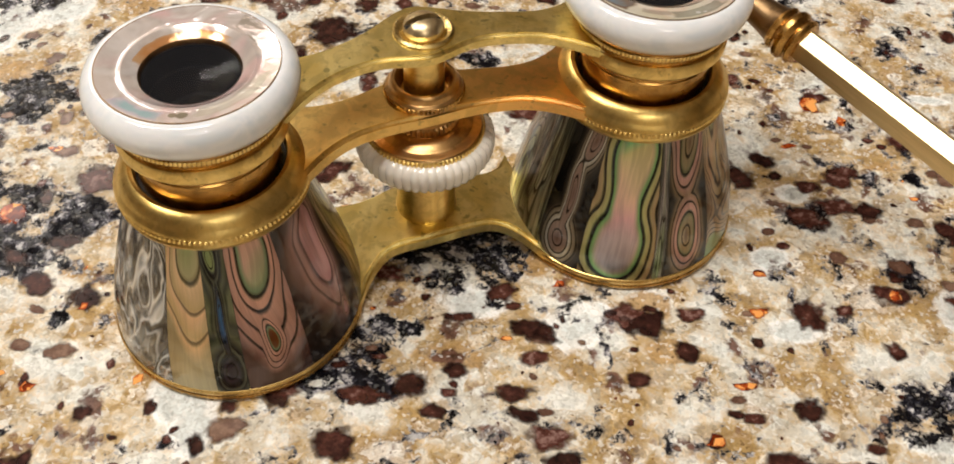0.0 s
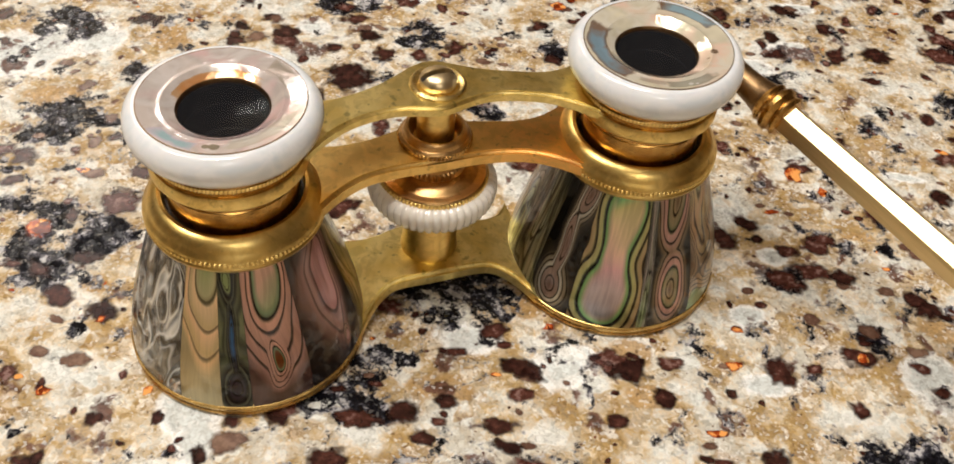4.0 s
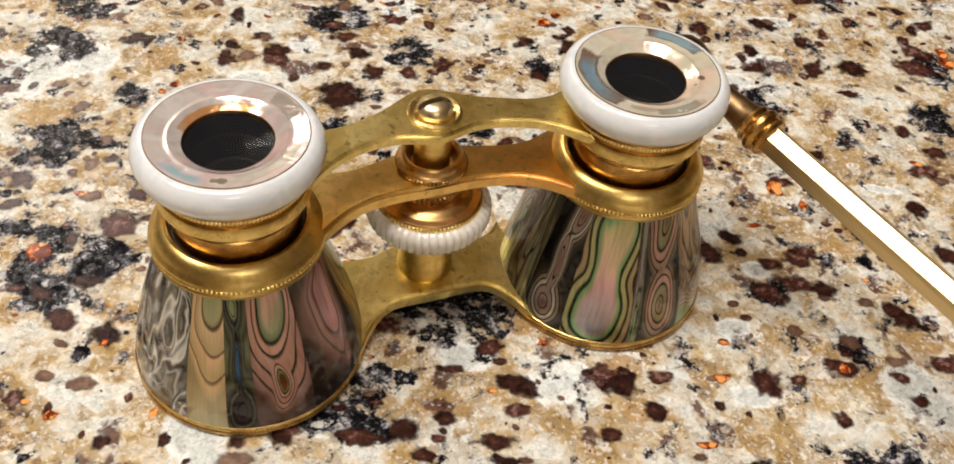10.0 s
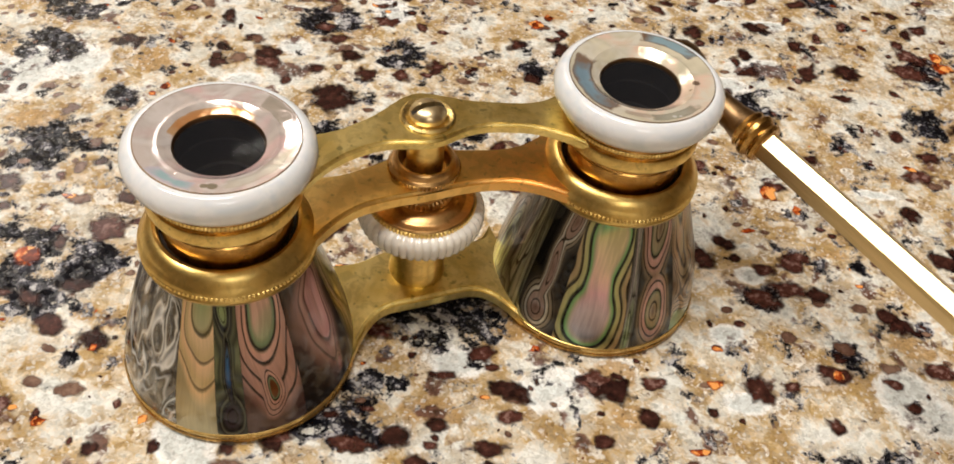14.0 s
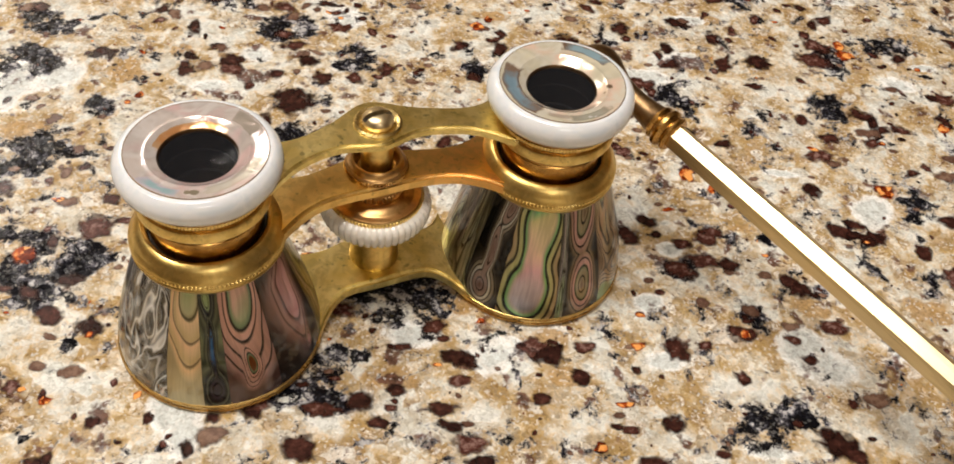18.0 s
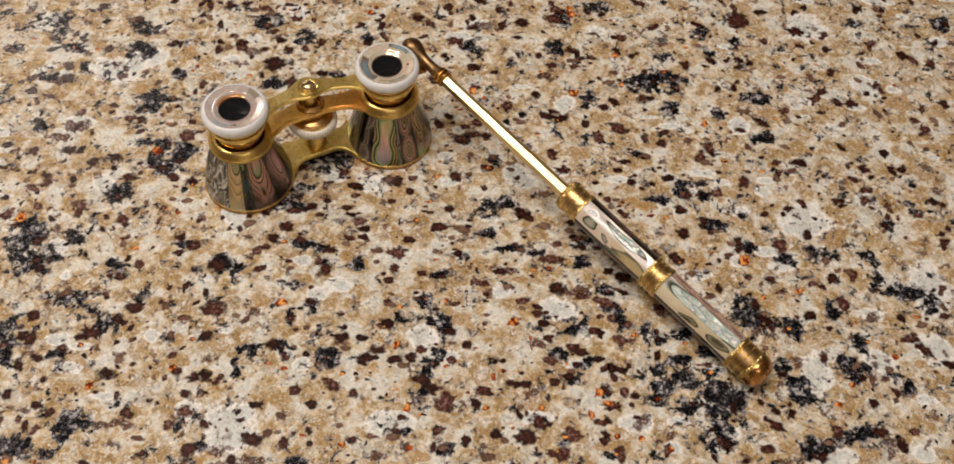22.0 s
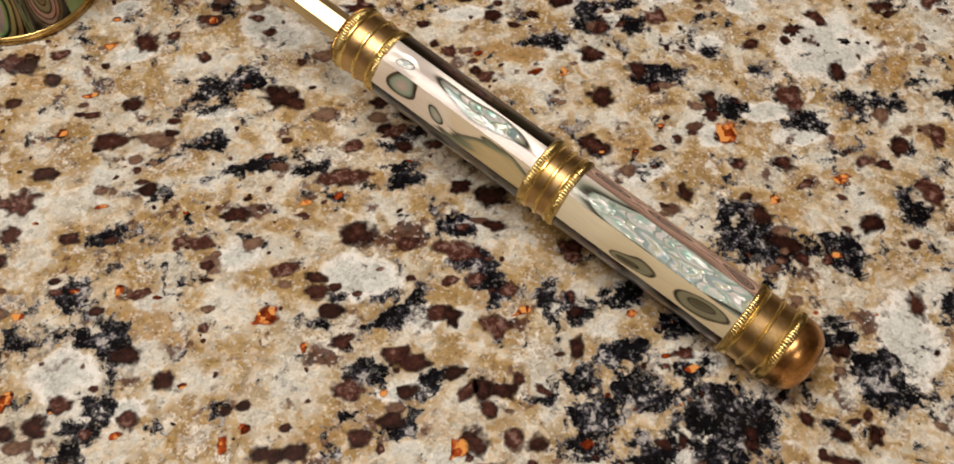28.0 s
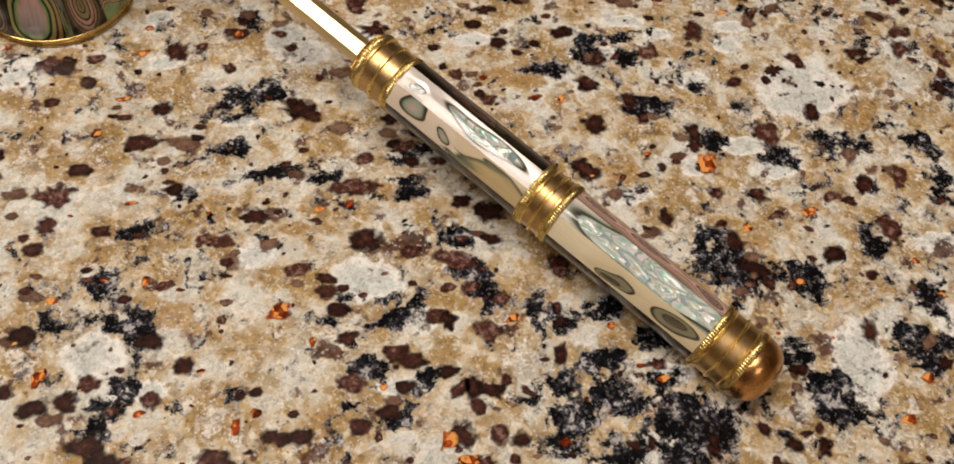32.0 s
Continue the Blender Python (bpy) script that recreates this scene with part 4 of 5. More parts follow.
orange_chips_a = [(-147, -89, 1.7, 1.2), (-124, 15, 3.4, 2.8), (-114, -71, 1.6, 2.0), (-88, -10, 1.7, 0.9), (-84, -75, 1.8, 1.5), (-74, -66, 1.4, 1.1), (-64, 30, 3.5, 2.4), (-64, -6, 1.4, 1.0), (-56, 43, 1.5, 1.0), (-55, 6, 1.0, 0.8), (-49, -10, 0.7, 1.1), (-46, -91, 1.6, 1.3), (-38, -63, 2.9, 2.2), (-38, 70, 1.0, 1.0), (-36, -128, 2.0, 1.2), (-35, 72, 1.1, 1.5), (-14, -139, 1.5, 1.6), (-9, -124, 2.0, 2.2), (-3, -98, 1.4, 2.1), (4, -20, 1.2, 0.6), (18, -135, 1.8, 1.2), (22, -87, 0.9, 1.6), (26, -124, 1.4, 1.8), (37, -143, 1.4, 1.5)]
orange_chips_b = [(43, -28, 1.6, 1.5), (43, -106, 3.3, 2.3), (46, -115, 0.7, 1.2), (47, -21, 1.3, 1.1), (51, 77, 2.1, 2.5), (53, -153, 1.4, 2.0), (54, -130, 1.1, 0.9), (55, 79, 1.5, 1.7), (58, -164, 1.4, 1.7), (60, -146, 2.3, 2.0), (61, -151, 2.3, 1.3), (65, -32, 1.1, 1.6), (66, -168, 1.4, 1.7), (74, -176, 1.4, 1.4), (77, 12, 2.6, 2.3), (80, 6, 1.0, 1.5), (81, -15, 1.2, 0.8), (84, -129, 2.3, 1.0), (101, -140, 1.1, 1.0), (101, -150, 1.1, 0.7), (111, -70, 1.3, 1.1), (119, -81, 2.4, 0.9), (120, -6, 4.0, 2.3), (124, -84, 1.2, 1.6)]
orange_chips_c = [(133, -107, 1.0, 1.3), (142, -185, 2.1, 1.3), (142, 40, 2.6, 2.6), (143, -150, 1.4, 1.1), (143, -10, 1.4, 2.3), (143, 44, 2.1, 2.6), (144, -115, 3.4, 3.3), (149, 8, 1.8, 2.0), (152, -180, 1.7, 1.6), (167, -45, 2.0, 2.6), (175, -177, 1.5, 1.4), (194, -165, 1.8, 1.2)]
black_veins_a = [(-144, -86, 7.6, 4.7), (-139, -40, 5.9, 9.7), (-125, -84, 4.8, 4.8), (-124, -4, 11.0, 7.8), (-121, -55, 2.2, 5.8), (-120, 9, 7.3, 4.3), (-114, -30, 8.4, 3.9), (-105, -1, 3.9, 2.5), (-103, -49, 4.1, 5.4), (-95, -26, 5.2, 2.9), (-85, 11, 5.5, 3.2), (-63, -35, 2.4, 3.5), (-63, 34, 4.1, 2.4), (-63, 18, 5.9, 3.4), (-61, 55, 5.0, 3.5), (-58, 25, 5.1, 3.6), (-56, -80, 6.9, 4.2), (-53, 3, 2.1, 2.0), (-53, 25, 5.2, 4.8), (-51, 103, 5.2, 3.9), (-50, -42, 2.4, 3.5), (-44, 70, 3.0, 4.0), (-43, -83, 5.1, 4.8), (-37, -71, 1.7, 6.0)]
black_veins_b = [(-32, -56, 6.3, 2.9), (-29, -93, 4.6, 4.7), (-27, -69, 2.4, 5.0), (-21, -40, 5.4, 2.4), (-15, -16, 4.4, 5.4), (-14, -118, 5.0, 1.5), (-13, -133, 1.8, 1.9), (-10, -14, 3.0, 1.9), (-6, 48, 5.0, 2.6), (-5, -58, 4.4, 2.4), (-2, -144, 3.1, 3.1), (-1, -120, 2.3, 2.0), (3, -112, 2.5, 2.2), (3, -4, 8.5, 5.1), (4, 88, 7.7, 5.3), (5, -13, 2.3, 1.3), (8, -110, 2.7, 2.9), (13, -105, 1.5, 4.7), (14, -93, 4.9, 2.5), (15, -85, 2.0, 2.6), (16, -99, 2.3, 3.4), (17, 72, 5.5, 5.9), (43, 59, 2.8, 4.5), (51, -63, 3.7, 2.9)]
black_veins_c = [(53, -126, 3.8, 3.0), (55, -73, 6.1, 2.0), (55, -53, 4.4, 5.0), (61, -131, 2.7, 4.1), (61, -13, 4.0, 3.8), (65, -80, 4.0, 1.8), (65, -52, 4.5, 3.1), (67, -115, 4.4, 2.2), (70, -28, 3.0, 3.1), (81, -91, 4.0, 3.0), (82, -116, 4.2, 3.0), (83, -123, 2.4, 2.2), (83, -154, 4.8, 4.1), (84, -107, 3.8, 2.0), (86, -27, 3.0, 2.3), (86, -147, 3.3, 3.0), (89, 38, 5.2, 7.3), (90, -132, 4.6, 4.7), (92, -164, 5.3, 3.3), (94, -152, 5.5, 5.9), (95, -176, 6.9, 4.9), (100, 21, 2.9, 2.4), (105, -164, 6.5, 5.2), (118, -105, 1.8, 2.2)]
black_veins_d = [(124, -199, 6.0, 2.9), (124, -13, 5.1, 5.7), (125, 23, 5.1, 5.5), (128, 70, 4.4, 4.1), (131, -174, 2.2, 2.7), (132, -162, 4.1, 3.4), (132, -136, 5.1, 5.8), (135, 40, 4.8, 6.8), (139, -75, 5.6, 3.4), (139, -200, 6.0, 2.5), (141, -95, 6.2, 3.5), (144, -73, 5.9, 2.4), (145, -153, 3.1, 5.1), (146, -80, 3.9, 3.8), (149, -111, 3.3, 2.2), (156, -181, 2.9, 4.3), (156, 41, 9.8, 3.9), (158, -31, 5.7, 4.5), (158, -172, 2.9, 3.3), (160, -13, 12.8, 7.9), (160, -121, 3.7, 3.7), (164, -149, 3.5, 4.0), (169, 0, 4.7, 4.1), (170, -183, 3.9, 3.8)]
black_veins_e = [(172, -121, 4.7, 2.5), (176, -42, 3.7, 3.0), (192, -135, 2.7, 6.4), (193, -6, 2.7, 2.9), (194, -152, 5.6, 2.4), (195, 6, 5.5, 4.2), (206, -162, 2.0, 5.4), (236, -109, 3.9, 2.8), (270, -16, 6.2, 3.5), (311, -32, 4.4, 5.4)]
white_patches_a = [(-94, 125, 6.2, 5.8), (-88, 19, 5.0, 3.9), (-72, -110, 10.9, 7.1), (-62, 83, 6.0, 8.4), (-43, -15, 5.5, 4.4), (-43, -21, 3.5, 4.9), (-39, -92, 4.1, 3.4), (-17, -127, 10.3, 5.8), (2, -12, 6.2, 3.8), (8, -98, 6.5, 5.4), (16, -21, 6.2, 5.0), (19, 89, 5.7, 5.0), (44, -91, 5.7, 3.6), (50, -19, 3.4, 2.8), (62, -107, 8.0, 5.6), (67, -162, 7.8, 3.9), (75, -38, 5.6, 5.4), (76, -44, 6.6, 4.6), (113, -11, 5.1, 6.0), (144, -170, 5.8, 9.2), (178, -107, 11.2, 9.4), (208, -156, 9.3, 13.8), (247, -10, 10.5, 6.1)]
ochre_patches_a = [(-134, -64, 3.1, 2.5), (-123, -67, 4.0, 3.5), (-61, -24, 7.3, 4.2), (-59, 65, 8.1, 4.5), (-41, -124, 5.7, 3.3), (-36, 82, 4.6, 5.4), (-5, -20, 4.9, 3.5), (24, -96, 6.2, 3.9), (27, -21, 4.2, 3.8), (27, -102, 4.3, 3.1), (40, -132, 5.2, 3.3), (44, -153, 5.0, 4.1), (107, -39, 6.0, 3.8), (125, -108, 5.4, 5.8), (136, -161, 3.0, 3.7), (185, -119, 6.9, 5.5), (260, -69, 10.6, 5.5)]
black_veins_f = [(15, -84, 3, 3.5), (16, -88, 3, 3), (12, -91, 5, 2), (17, -93, 4, 3.5), (17, -98, 2.5, 3), (14, -103, 2, 4), (10, -107, 3, 3), (7, -110, 4, 3), (3, -113, 4, 3), (68, -115, 3, 3), (64, -118, 4, 2.5), (53, -125, 4, 3), (62, -132, 3, 3), (58, -134, 2, 3), (53, -137, 3, 2), (81, -115, 4, 3), (82, -119, 4, 3), (91, -133, 5, 4), (102, -136, 4, 3), (108, -146, 5, 3), (95, -146, 5, 3), (95, -156, 6, 3.6), (105, -164, 6, 3.6), (108, -169, 5, 3.6)]
black_veins_g = [(80, -157, 6, 3.6), (134, -180, 7, 4), (130, -163, 4, 3), (129, -138, 7, 4), (136, -144, 5, 3), (145, -150, 4, 5), (154, -172, 4, 5), (87, -163, 7, 4), (104, -155, 6, 4), (99, -166, 7, 5), (132, -171, 6, 3)]
black_veins_h = [(-86, 120, 7.2, 8.7), (-84, 104, 5.9, 4.0), (-53, 109, 6.0, 4.2), (-56, 91, 7.1, 5.0), (-83, 89, 2.3, 3.9), (-60, 60, 6.8, 5.6), (-107, 61, 2.7, 3.0), (-64, 25, 6.6, 4.6), (-70, 37, 4.9, 2.6), (-83, 14, 6.4, 4.9), (-121, 6, 9.3, 6.5), (-105, -1, 4.5, 3.9), (-93, -23, 5.1, 3.7), (-114, -30, 5.9, 3.6), (-139, -37, 4.8, 6.9), (-121, -53, 2.3, 4.5), (-102, -50, 3.9, 3.4), (-122, -83, 6.4, 5.1), (-146, -83, 5.4, 5.0), (-134, -91, 3.6, 2.4), (-55, -36, 6.2, 4.5), (-62, -83, 2.3, 6.6), (-58, 5, 2.2, 2.2)]
black_veins_i = [(197, -40, 7.4, 3.9), (174, -125, 7.8, 4.0), (192, -137, 4.4, 6.6), (196, -153, 8.7, 3.9), (203, -164, 3.9, 3.8), (132, -141, 6.3, 7.2), (164, -166, 5.2, 4.8), (158, -178, 5.1, 5.7), (133, -177, 8.1, 3.1), (104, -166, 9.0, 10.9), (91, -180, 5.8, 5.2), (125, -197, 5.9, 4.2), (141, -198, 4.9, 3.2), (173, -190, 6.2, 3.4), (161, -124, 4.4, 2.1), (-22, -17, 3.2, 2.3), (-18, -20, 5.1, 3.4), (-12, -14, 2.4, 3.6), (5, -2, 8.6, 5.6), (-1, -6, 4.9, 3.6), (-5, -3, 2.8, 2.2), (11, -9, 2.1, 1.4), (-5, 2, 5.7, 2.8)]
white_patches_b = [(-94, 125, 5.6, 7.4), (-69, 83, 13.7, 8.4), (-52, 85, 6.9, 5.9), (-89, 21, 5.0, 4.6), (-112, -4, 4.8, 4.5), (-70, -103, 9.9, 8.5), (-83, -94, 5.5, 4.9), (246, -9, 10.8, 10.9), (179, -111, 11.9, 8.1), (251, -53, 7.4, 7.2), (210, -108, 6.0, 4.1), (141, -171, 6.0, 9.4), (168, -176, 7.3, 5.5), (192, -180, 7.4, 8.5), (129, -202, 9.2, 4.4), (181, -52, 5.7, 5.5)]
brown_chips = brown_chips_a + brown_chips_b + brown_chips_c + brown_chips_d
orange_chips = orange_chips_a + orange_chips_b + orange_chips_c
black_veins = black_veins_a + black_veins_b + black_veins_c + black_veins_d + black_veins_e + black_veins_f + black_veins_g + black_veins_h + black_veins_i
white_patches = white_patches_a + white_patches_b
ochre_patches = ochre_patches_a

# ---------------------------------------------------------------- worktop
ACROSS = math.atan2(-0.044, 0.0989)
RNG = random.Random(7)


def away(x, y, marks, gap):
    return all((x * 1000 - m[0]) ** 2 + (y * 1000 - m[1]) ** 2 > (max(m[2], m[3]) + gap) ** 2 for m in marks)


def strew(count, lo, hi, avoid=(), gap=1.0, long=1.6, span=(-0.19, -0.25, 0.36, 0.19)):
    """Chips thrown over the stone: x, y, half length, half width, turn in metres and radians."""
    out = []
    while len(out) < count:
        x, y = RNG.uniform(span[0], span[2]), RNG.uniform(span[1], span[3])
        if avoid and not away(x, y, avoid, gap):
            continue
        r = (lo + (hi - lo) * RNG.random() ** 2.2) / 1000
        out.append((x, y, r * RNG.uniform(1, long), r * RNG.uniform(0.7, 1), RNG.uniform(0, math.pi)))
    return out


def lumps(count, lo, hi, avoid, gap):
    return [(x * 1000, y * 1000, RNG.uniform(lo, hi), RNG.uniform(lo * 0.5, hi * 0.5)) for x, y, *_ in strew(count, 1, 2, avoid, gap)]


def spread(xs, ys, marks, base, peak=1.15, fall=0.75):
    """How much of a mineral there is at each point: full in the middle of its lumps, thinning outwards."""
    out = np.full((len(ys), len(xs)), base)
    c, s = math.cos(ACROSS), math.sin(ACROSS)
    for x, y, a, b in marks:
        i0, i1 = np.searchsorted(xs, ((x - 2 * a - 2 * b) / 1000, (x + 2 * a + 2 * b) / 1000))
        j0, j1 = np.searchsorted(ys, ((y - 2 * a - 2 * b) / 1000, (y + 2 * a + 2 * b) / 1000))
        dx, dy = np.meshgrid(xs[i0:i1] * 1000 - x, ys[j0:j1] * 1000 - y)
        q = ((dx * c + dy * s) / a) ** 2 + ((-dx * s + dy * c) / b) ** 2
        out[j0:j1, i0:i1] = np.maximum(out[j0:j1, i0:i1], peak - fall * q)
    return out


def build_worktop():
    xs = np.concatenate([[-0.9, -0.6, -0.4, -0.25], np.arange(-0.19, 0.36, 0.0009), [0.45, 0.6, 0.8, 1.0]])
    ys = np.concatenate([[-0.5, -0.4, -0.3], np.arange(-0.25, 0.19, 0.0009), [0.25, 0.4, 0.6, 0.8]])
    nx, ny = len(xs), len(ys)
    gx, gy = np.meshgrid(xs, ys)
    co = np.stack([gx, gy, np.zeros_like(gx)], -1).reshape(-1, 3)
    idx = np.arange(nx * ny).reshape(ny, nx)
    quads = np.stack([idx[:-1, :-1], idx[:-1, 1:], idx[1:, 1:], idx[1:, :-1]], -1).reshape(-1, 4)
    rim = np.concatenate([idx[0, :-1], idx[:-1, -1], idx[-1, :0:-1], idx[:0:-1, 0]])
    low = co[rim] + (0, 0, -0.03)
    first = len(co)
    k = len(rim)
    down = np.arange(first, first + k)
    skirt = np.stack([rim, down, np.roll(down, -1), np.roll(rim, -1)], -1)
    co = np.concatenate([co, low])
    faces = np.concatenate([quads, skirt])
    me = bpy.data.meshes.new("worktop")
    me.vertices.add(len(co))
    me.vertices.foreach_set("co", co.ravel())
    me.loops.add(faces.size + k)
    me.loops.foreach_set("vertex_index", np.concatenate([faces.ravel(), down]).astype(np.int32))
    me.polygons.add(len(faces) + 1)
    me.polygons.foreach_set("loop_start", np.append(np.arange(0, faces.size, 4), faces.size).astype(np.int32))
    me.update(calc_edges=True)
    me.validate()
    for name, values in (
        ("black", spread(xs, ys, black_veins + lumps(60, 2.5, 7, black_veins, 6.0), -0.16, 1.0, 0.6)),
        ("milky", spread(xs, ys, white_patches + lumps(230, 2.5, 7.5, white_patches, 4.0), -0.02)),
        ("ochre", spread(xs, ys, ochre_patches + lumps(230, 2.5, 6.5, ochre_patches, 3.0), 0.02, 1.0, 0.55)),
        ("brown", spread(xs, ys, lumps(90, 2, 7, black_veins, 2.0), -0.05, 0.8, 0.5)),
    ):
        data = np.concatenate([values.ravel(), np.zeros(k)]).astype(np.float32)
        me.attributes.new(name, "FLOAT", "POINT").data.foreach_set("value", data)
    me.materials.append(STONE)
    return tagged(new("worktop", me), "polished speckled stone worktop in cream, tan, brown and black", "worktop", "", "structure")


worktop = build_worktop()

# ---------------------------------------------------------------- opera glasses
GAP = 31.65  # half the distance of the barrels, mm
MID = (-0.6, 4.5)  # the middle post
glasses = group_thing("opera_glasses", "antique gilt opera glasses with abalone barrels standing on stone worktop", "opera glasses")


def shift(ob, x, y, z=0.0):
    ob.location = (x / 1000, y / 1000, z / 1000)
    return ob


def cone_radius(z):
    """The bell of a barrel: radius at a height, in mm."""
    u = (z - 2.0) / 24.6
    return 18.35 - 1.2 * u - 6.9 * u ** 1.75 + 1.75 * u ** 4


def barrel(x, plate_mat, plate_label, turn, steps, shells):
    b = new("barrel")
    b.parent = glasses
    b.location = (x / 1000, 0, 0)
    b["label"] = "bell-shaped barrel inlaid with strips of abalone"
    part("base_rim", lathe([(15.6, 0.0), (17.9, 0.0), (18.4, 0.3), (18.5, 0.9), (18.2, 1.25), (18.5, 1.45), (18.6, 1.85), (18.45, 2.2), (18.1, 2.4), (15.6, 2.5)], 120, closed=True), RIM, b, "thin gilt rim")
    part("rim_milling", beads(18.5, 0.75, 190, 0.16, 0.35), GOLD_DARK, b)
    # strips of shell, each cut to its own width
    edges = [turn]
    for w in steps:
        edges.append(edges[-1] + w)
    for lo, hi, shell in zip(edges, edges[1:], shells):
        prof = [(cone_radius(2.3 + 24.4 * k / 16), 2.3 + 24.4 * k / 16) for k in range(17)]
        part("shell_strip", lathe(prof, max(4, int((hi - lo) / 4)), lo + 0.12, hi - 0.12), shell, b)
    part("core", lathe([(cone_radius(z) - 0.25, z) for z in range(2, 28)], 60), JOINT_SHADE, b)
    part("collar", lathe([(11.2, 25.6), (12.3, 25.8), (12.75, 26.2), (12.95, 26.8), (12.7, 27.15), (12.7, 27.9), (13.0, 28.2), (12.8, 28.75), (12.5, 29.0), (12.25, 29.5), (11.7, 30.25), (11.1, 30.75), (10.65, 30.9), (10.4, 30.8), (10.1, 30.75), (9.9, 30.4), (9.85, 27.5)], 110), GOLD, b, "domed gilt collar")
    part("collar_beading", beads(12.75, 27.5, 120, 0.34, 0.38), GOLD, b, "", 20)
    tube = new("eyepiece")
    tube.parent = b
    part("draw_tube", lathe([(9.3, 26.0), (9.35, 33.4), (9.6, 33.5), (9.6, 34.2), (9.4, 34.4), (9.4, 35.4), (10.1, 35.6), (10.35, 36.0), (10.35, 37.0), (10.1, 37.2), (10.1, 38.0), (10.5, 38.3), (10.6, 38.9), (10.75, 39.1), (10.75, 39.7), (10.6, 39.9), (11.0, 40.3), (11.1, 40.8), (10.6, 41.2), (6.0, 41.3)], 90), GOLD_DARK, tube)
    part("tube_milling", beads(10.3, 36.5, 130, 0.16, 0.3), GOLD_DARK, tube)
    part("cup_milling", beads(10.75, 39.4, 120, 0.24, 0.34), GOLD, tube, "", 20)
    # dark ring standing for the shade between draw tube and collar
    part("gap_shadow_ring", lathe([(9.2, 29.2), (10.2, 29.2)], 60), JOINT_SHADE, tube)
    part("eye_cup", lathe([(10.2, 40.7), (11.3, 40.9), (12.3, 41.6), (12.95, 42.6), (13.2, 43.7), (13.08, 44.7), (12.6, 45.6), (12.0, 46.15), (11.5, 46.35), (11.2, 46.3)], 110), PEARL, tube, "glossy white shell ring")
    part("inlay_line", lathe([(11.22, 46.25), (11.18, 46.40), (11.07, 46.40), (11.0, 46.2)], 90), BRONZE, tube)
    part("face_plate", lathe([(11.05, 46.4), (10.4, 46.3), (9.2, 46.05), (8.5, 45.9), (8.25, 45.95), (8.05, 45.98), (7.8, 45.85), (7.3, 45.5), (6.7, 45.15), (6.3, 44.95), (6.2, 44.7), (6.2, 43.9)], 110), plate_mat, tube, plate_label)
    part("lens_ring", lathe([(6.25, 45.0), (6.15, 44.85), (6.05, 44.6), (6.0, 44.2)], 72), BRONZE, tube)
    part("inner_tube", lathe([(6.1, 44.3), (5.9, 41.0), (5.7, 40.8), (5.4, 37.0), (5.0, 36.8), (4.6, 32.0), (0.0, 31.8)], 60), TUBE, tube, "dull black stepped inside of the tube")
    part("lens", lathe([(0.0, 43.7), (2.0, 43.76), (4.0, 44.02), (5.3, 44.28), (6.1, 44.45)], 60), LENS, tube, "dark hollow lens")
    return b


barrel(-GAP, EYE_PINK, "pink-grey nacre face", -180, (48, 21, 14, 30, 40, 42, 40, 40, 42, 43), (SHELL_SILVER, SHELL_CHEVRON, SHELL_STREAM, SHELL_DROP, SHELL_ROSE, SHELL_DUSK, SHELL, SHELL_CREAM, SHELL, SHELL_DUSK))
barrel(GAP, EYE_SMOKE, "smoky nacre face with brown marks", -213, (30, 22, 25, 37, 6, 26, 34, 45, 45, 45, 45), (SHELL_DUSK, SHELL_DUSK, SHELL_TEARS, SHELL_HOURGLASS, SHELL_DUSK, SHELL_OVALS, SHELL_CREAM, SHELL, SHELL_DUSK, SHELL, SHELL_CREAM))


def arm_outline(centre, half, reach, count=30):
    front = [(x, centre(x) - half(x)) for x in (-reach + 2 * reach * k / count for k in range(count + 1))]
    back = [(x, centre(x) + half(x)) for x, _ in reversed(front)]
    return front + back


def bell(x, w):
    return math.exp(-((x / w) ** 2))


def flare(x, start, width):
    u = min(max((abs(x) - start) / width, 0.0), 1.0)
    return u * u


bm = plate(arm_outline(lambda x: 1.2 + 3.7 * bell(x, 13), lambda x: 2.9 + 2.9 * bell(x + 1.0, 5.5) + 5.0 * flare(x, 13, 11), 24), 38.4, 40.4, 0.5)
for v in bm.verts:
    v.co.z -= 0.0020 * flare(v.co.x * 1000, 9.0, 14.0)
part("top_bridge", bm, GOLD_OLIVE, glasses, "gilt upper bridge with swelling arms")
bm = plate(arm_outline(lambda x: 1.0 + 3.0 * bell(x, 14), lambda x: 3.9 + 1.0 * bell(x + 1.0, 6) + 6.5 * flare(x, 11, 13), 23), 27.4, 30.2, 0.6)
for v in bm.verts:
    v.co.z -= 0.0012 * flare(v.co.x * 1000, 10.0, 12.0)
part("middle_bridge", bm, GOLD_COPPER, glasses, "gilt middle bridge")
bm = plate(arm_outline(lambda x: 1.0 + 3.0 * bell(x, 16), lambda x: 5.6 + 0.8 * bell(x + 1.0, 6) + 7.5 * flare(x, 7.5, 9.5), 17.0), 3.6, 6.6, 0.7)
for v in bm.verts:
    v.co.z -= 0.0036 * flare(v.co.x * 1000, 6.0, 9.0)
part("lower_bridge", bm, GOLD_OLIVE, glasses, "broad gilt lower bridge")
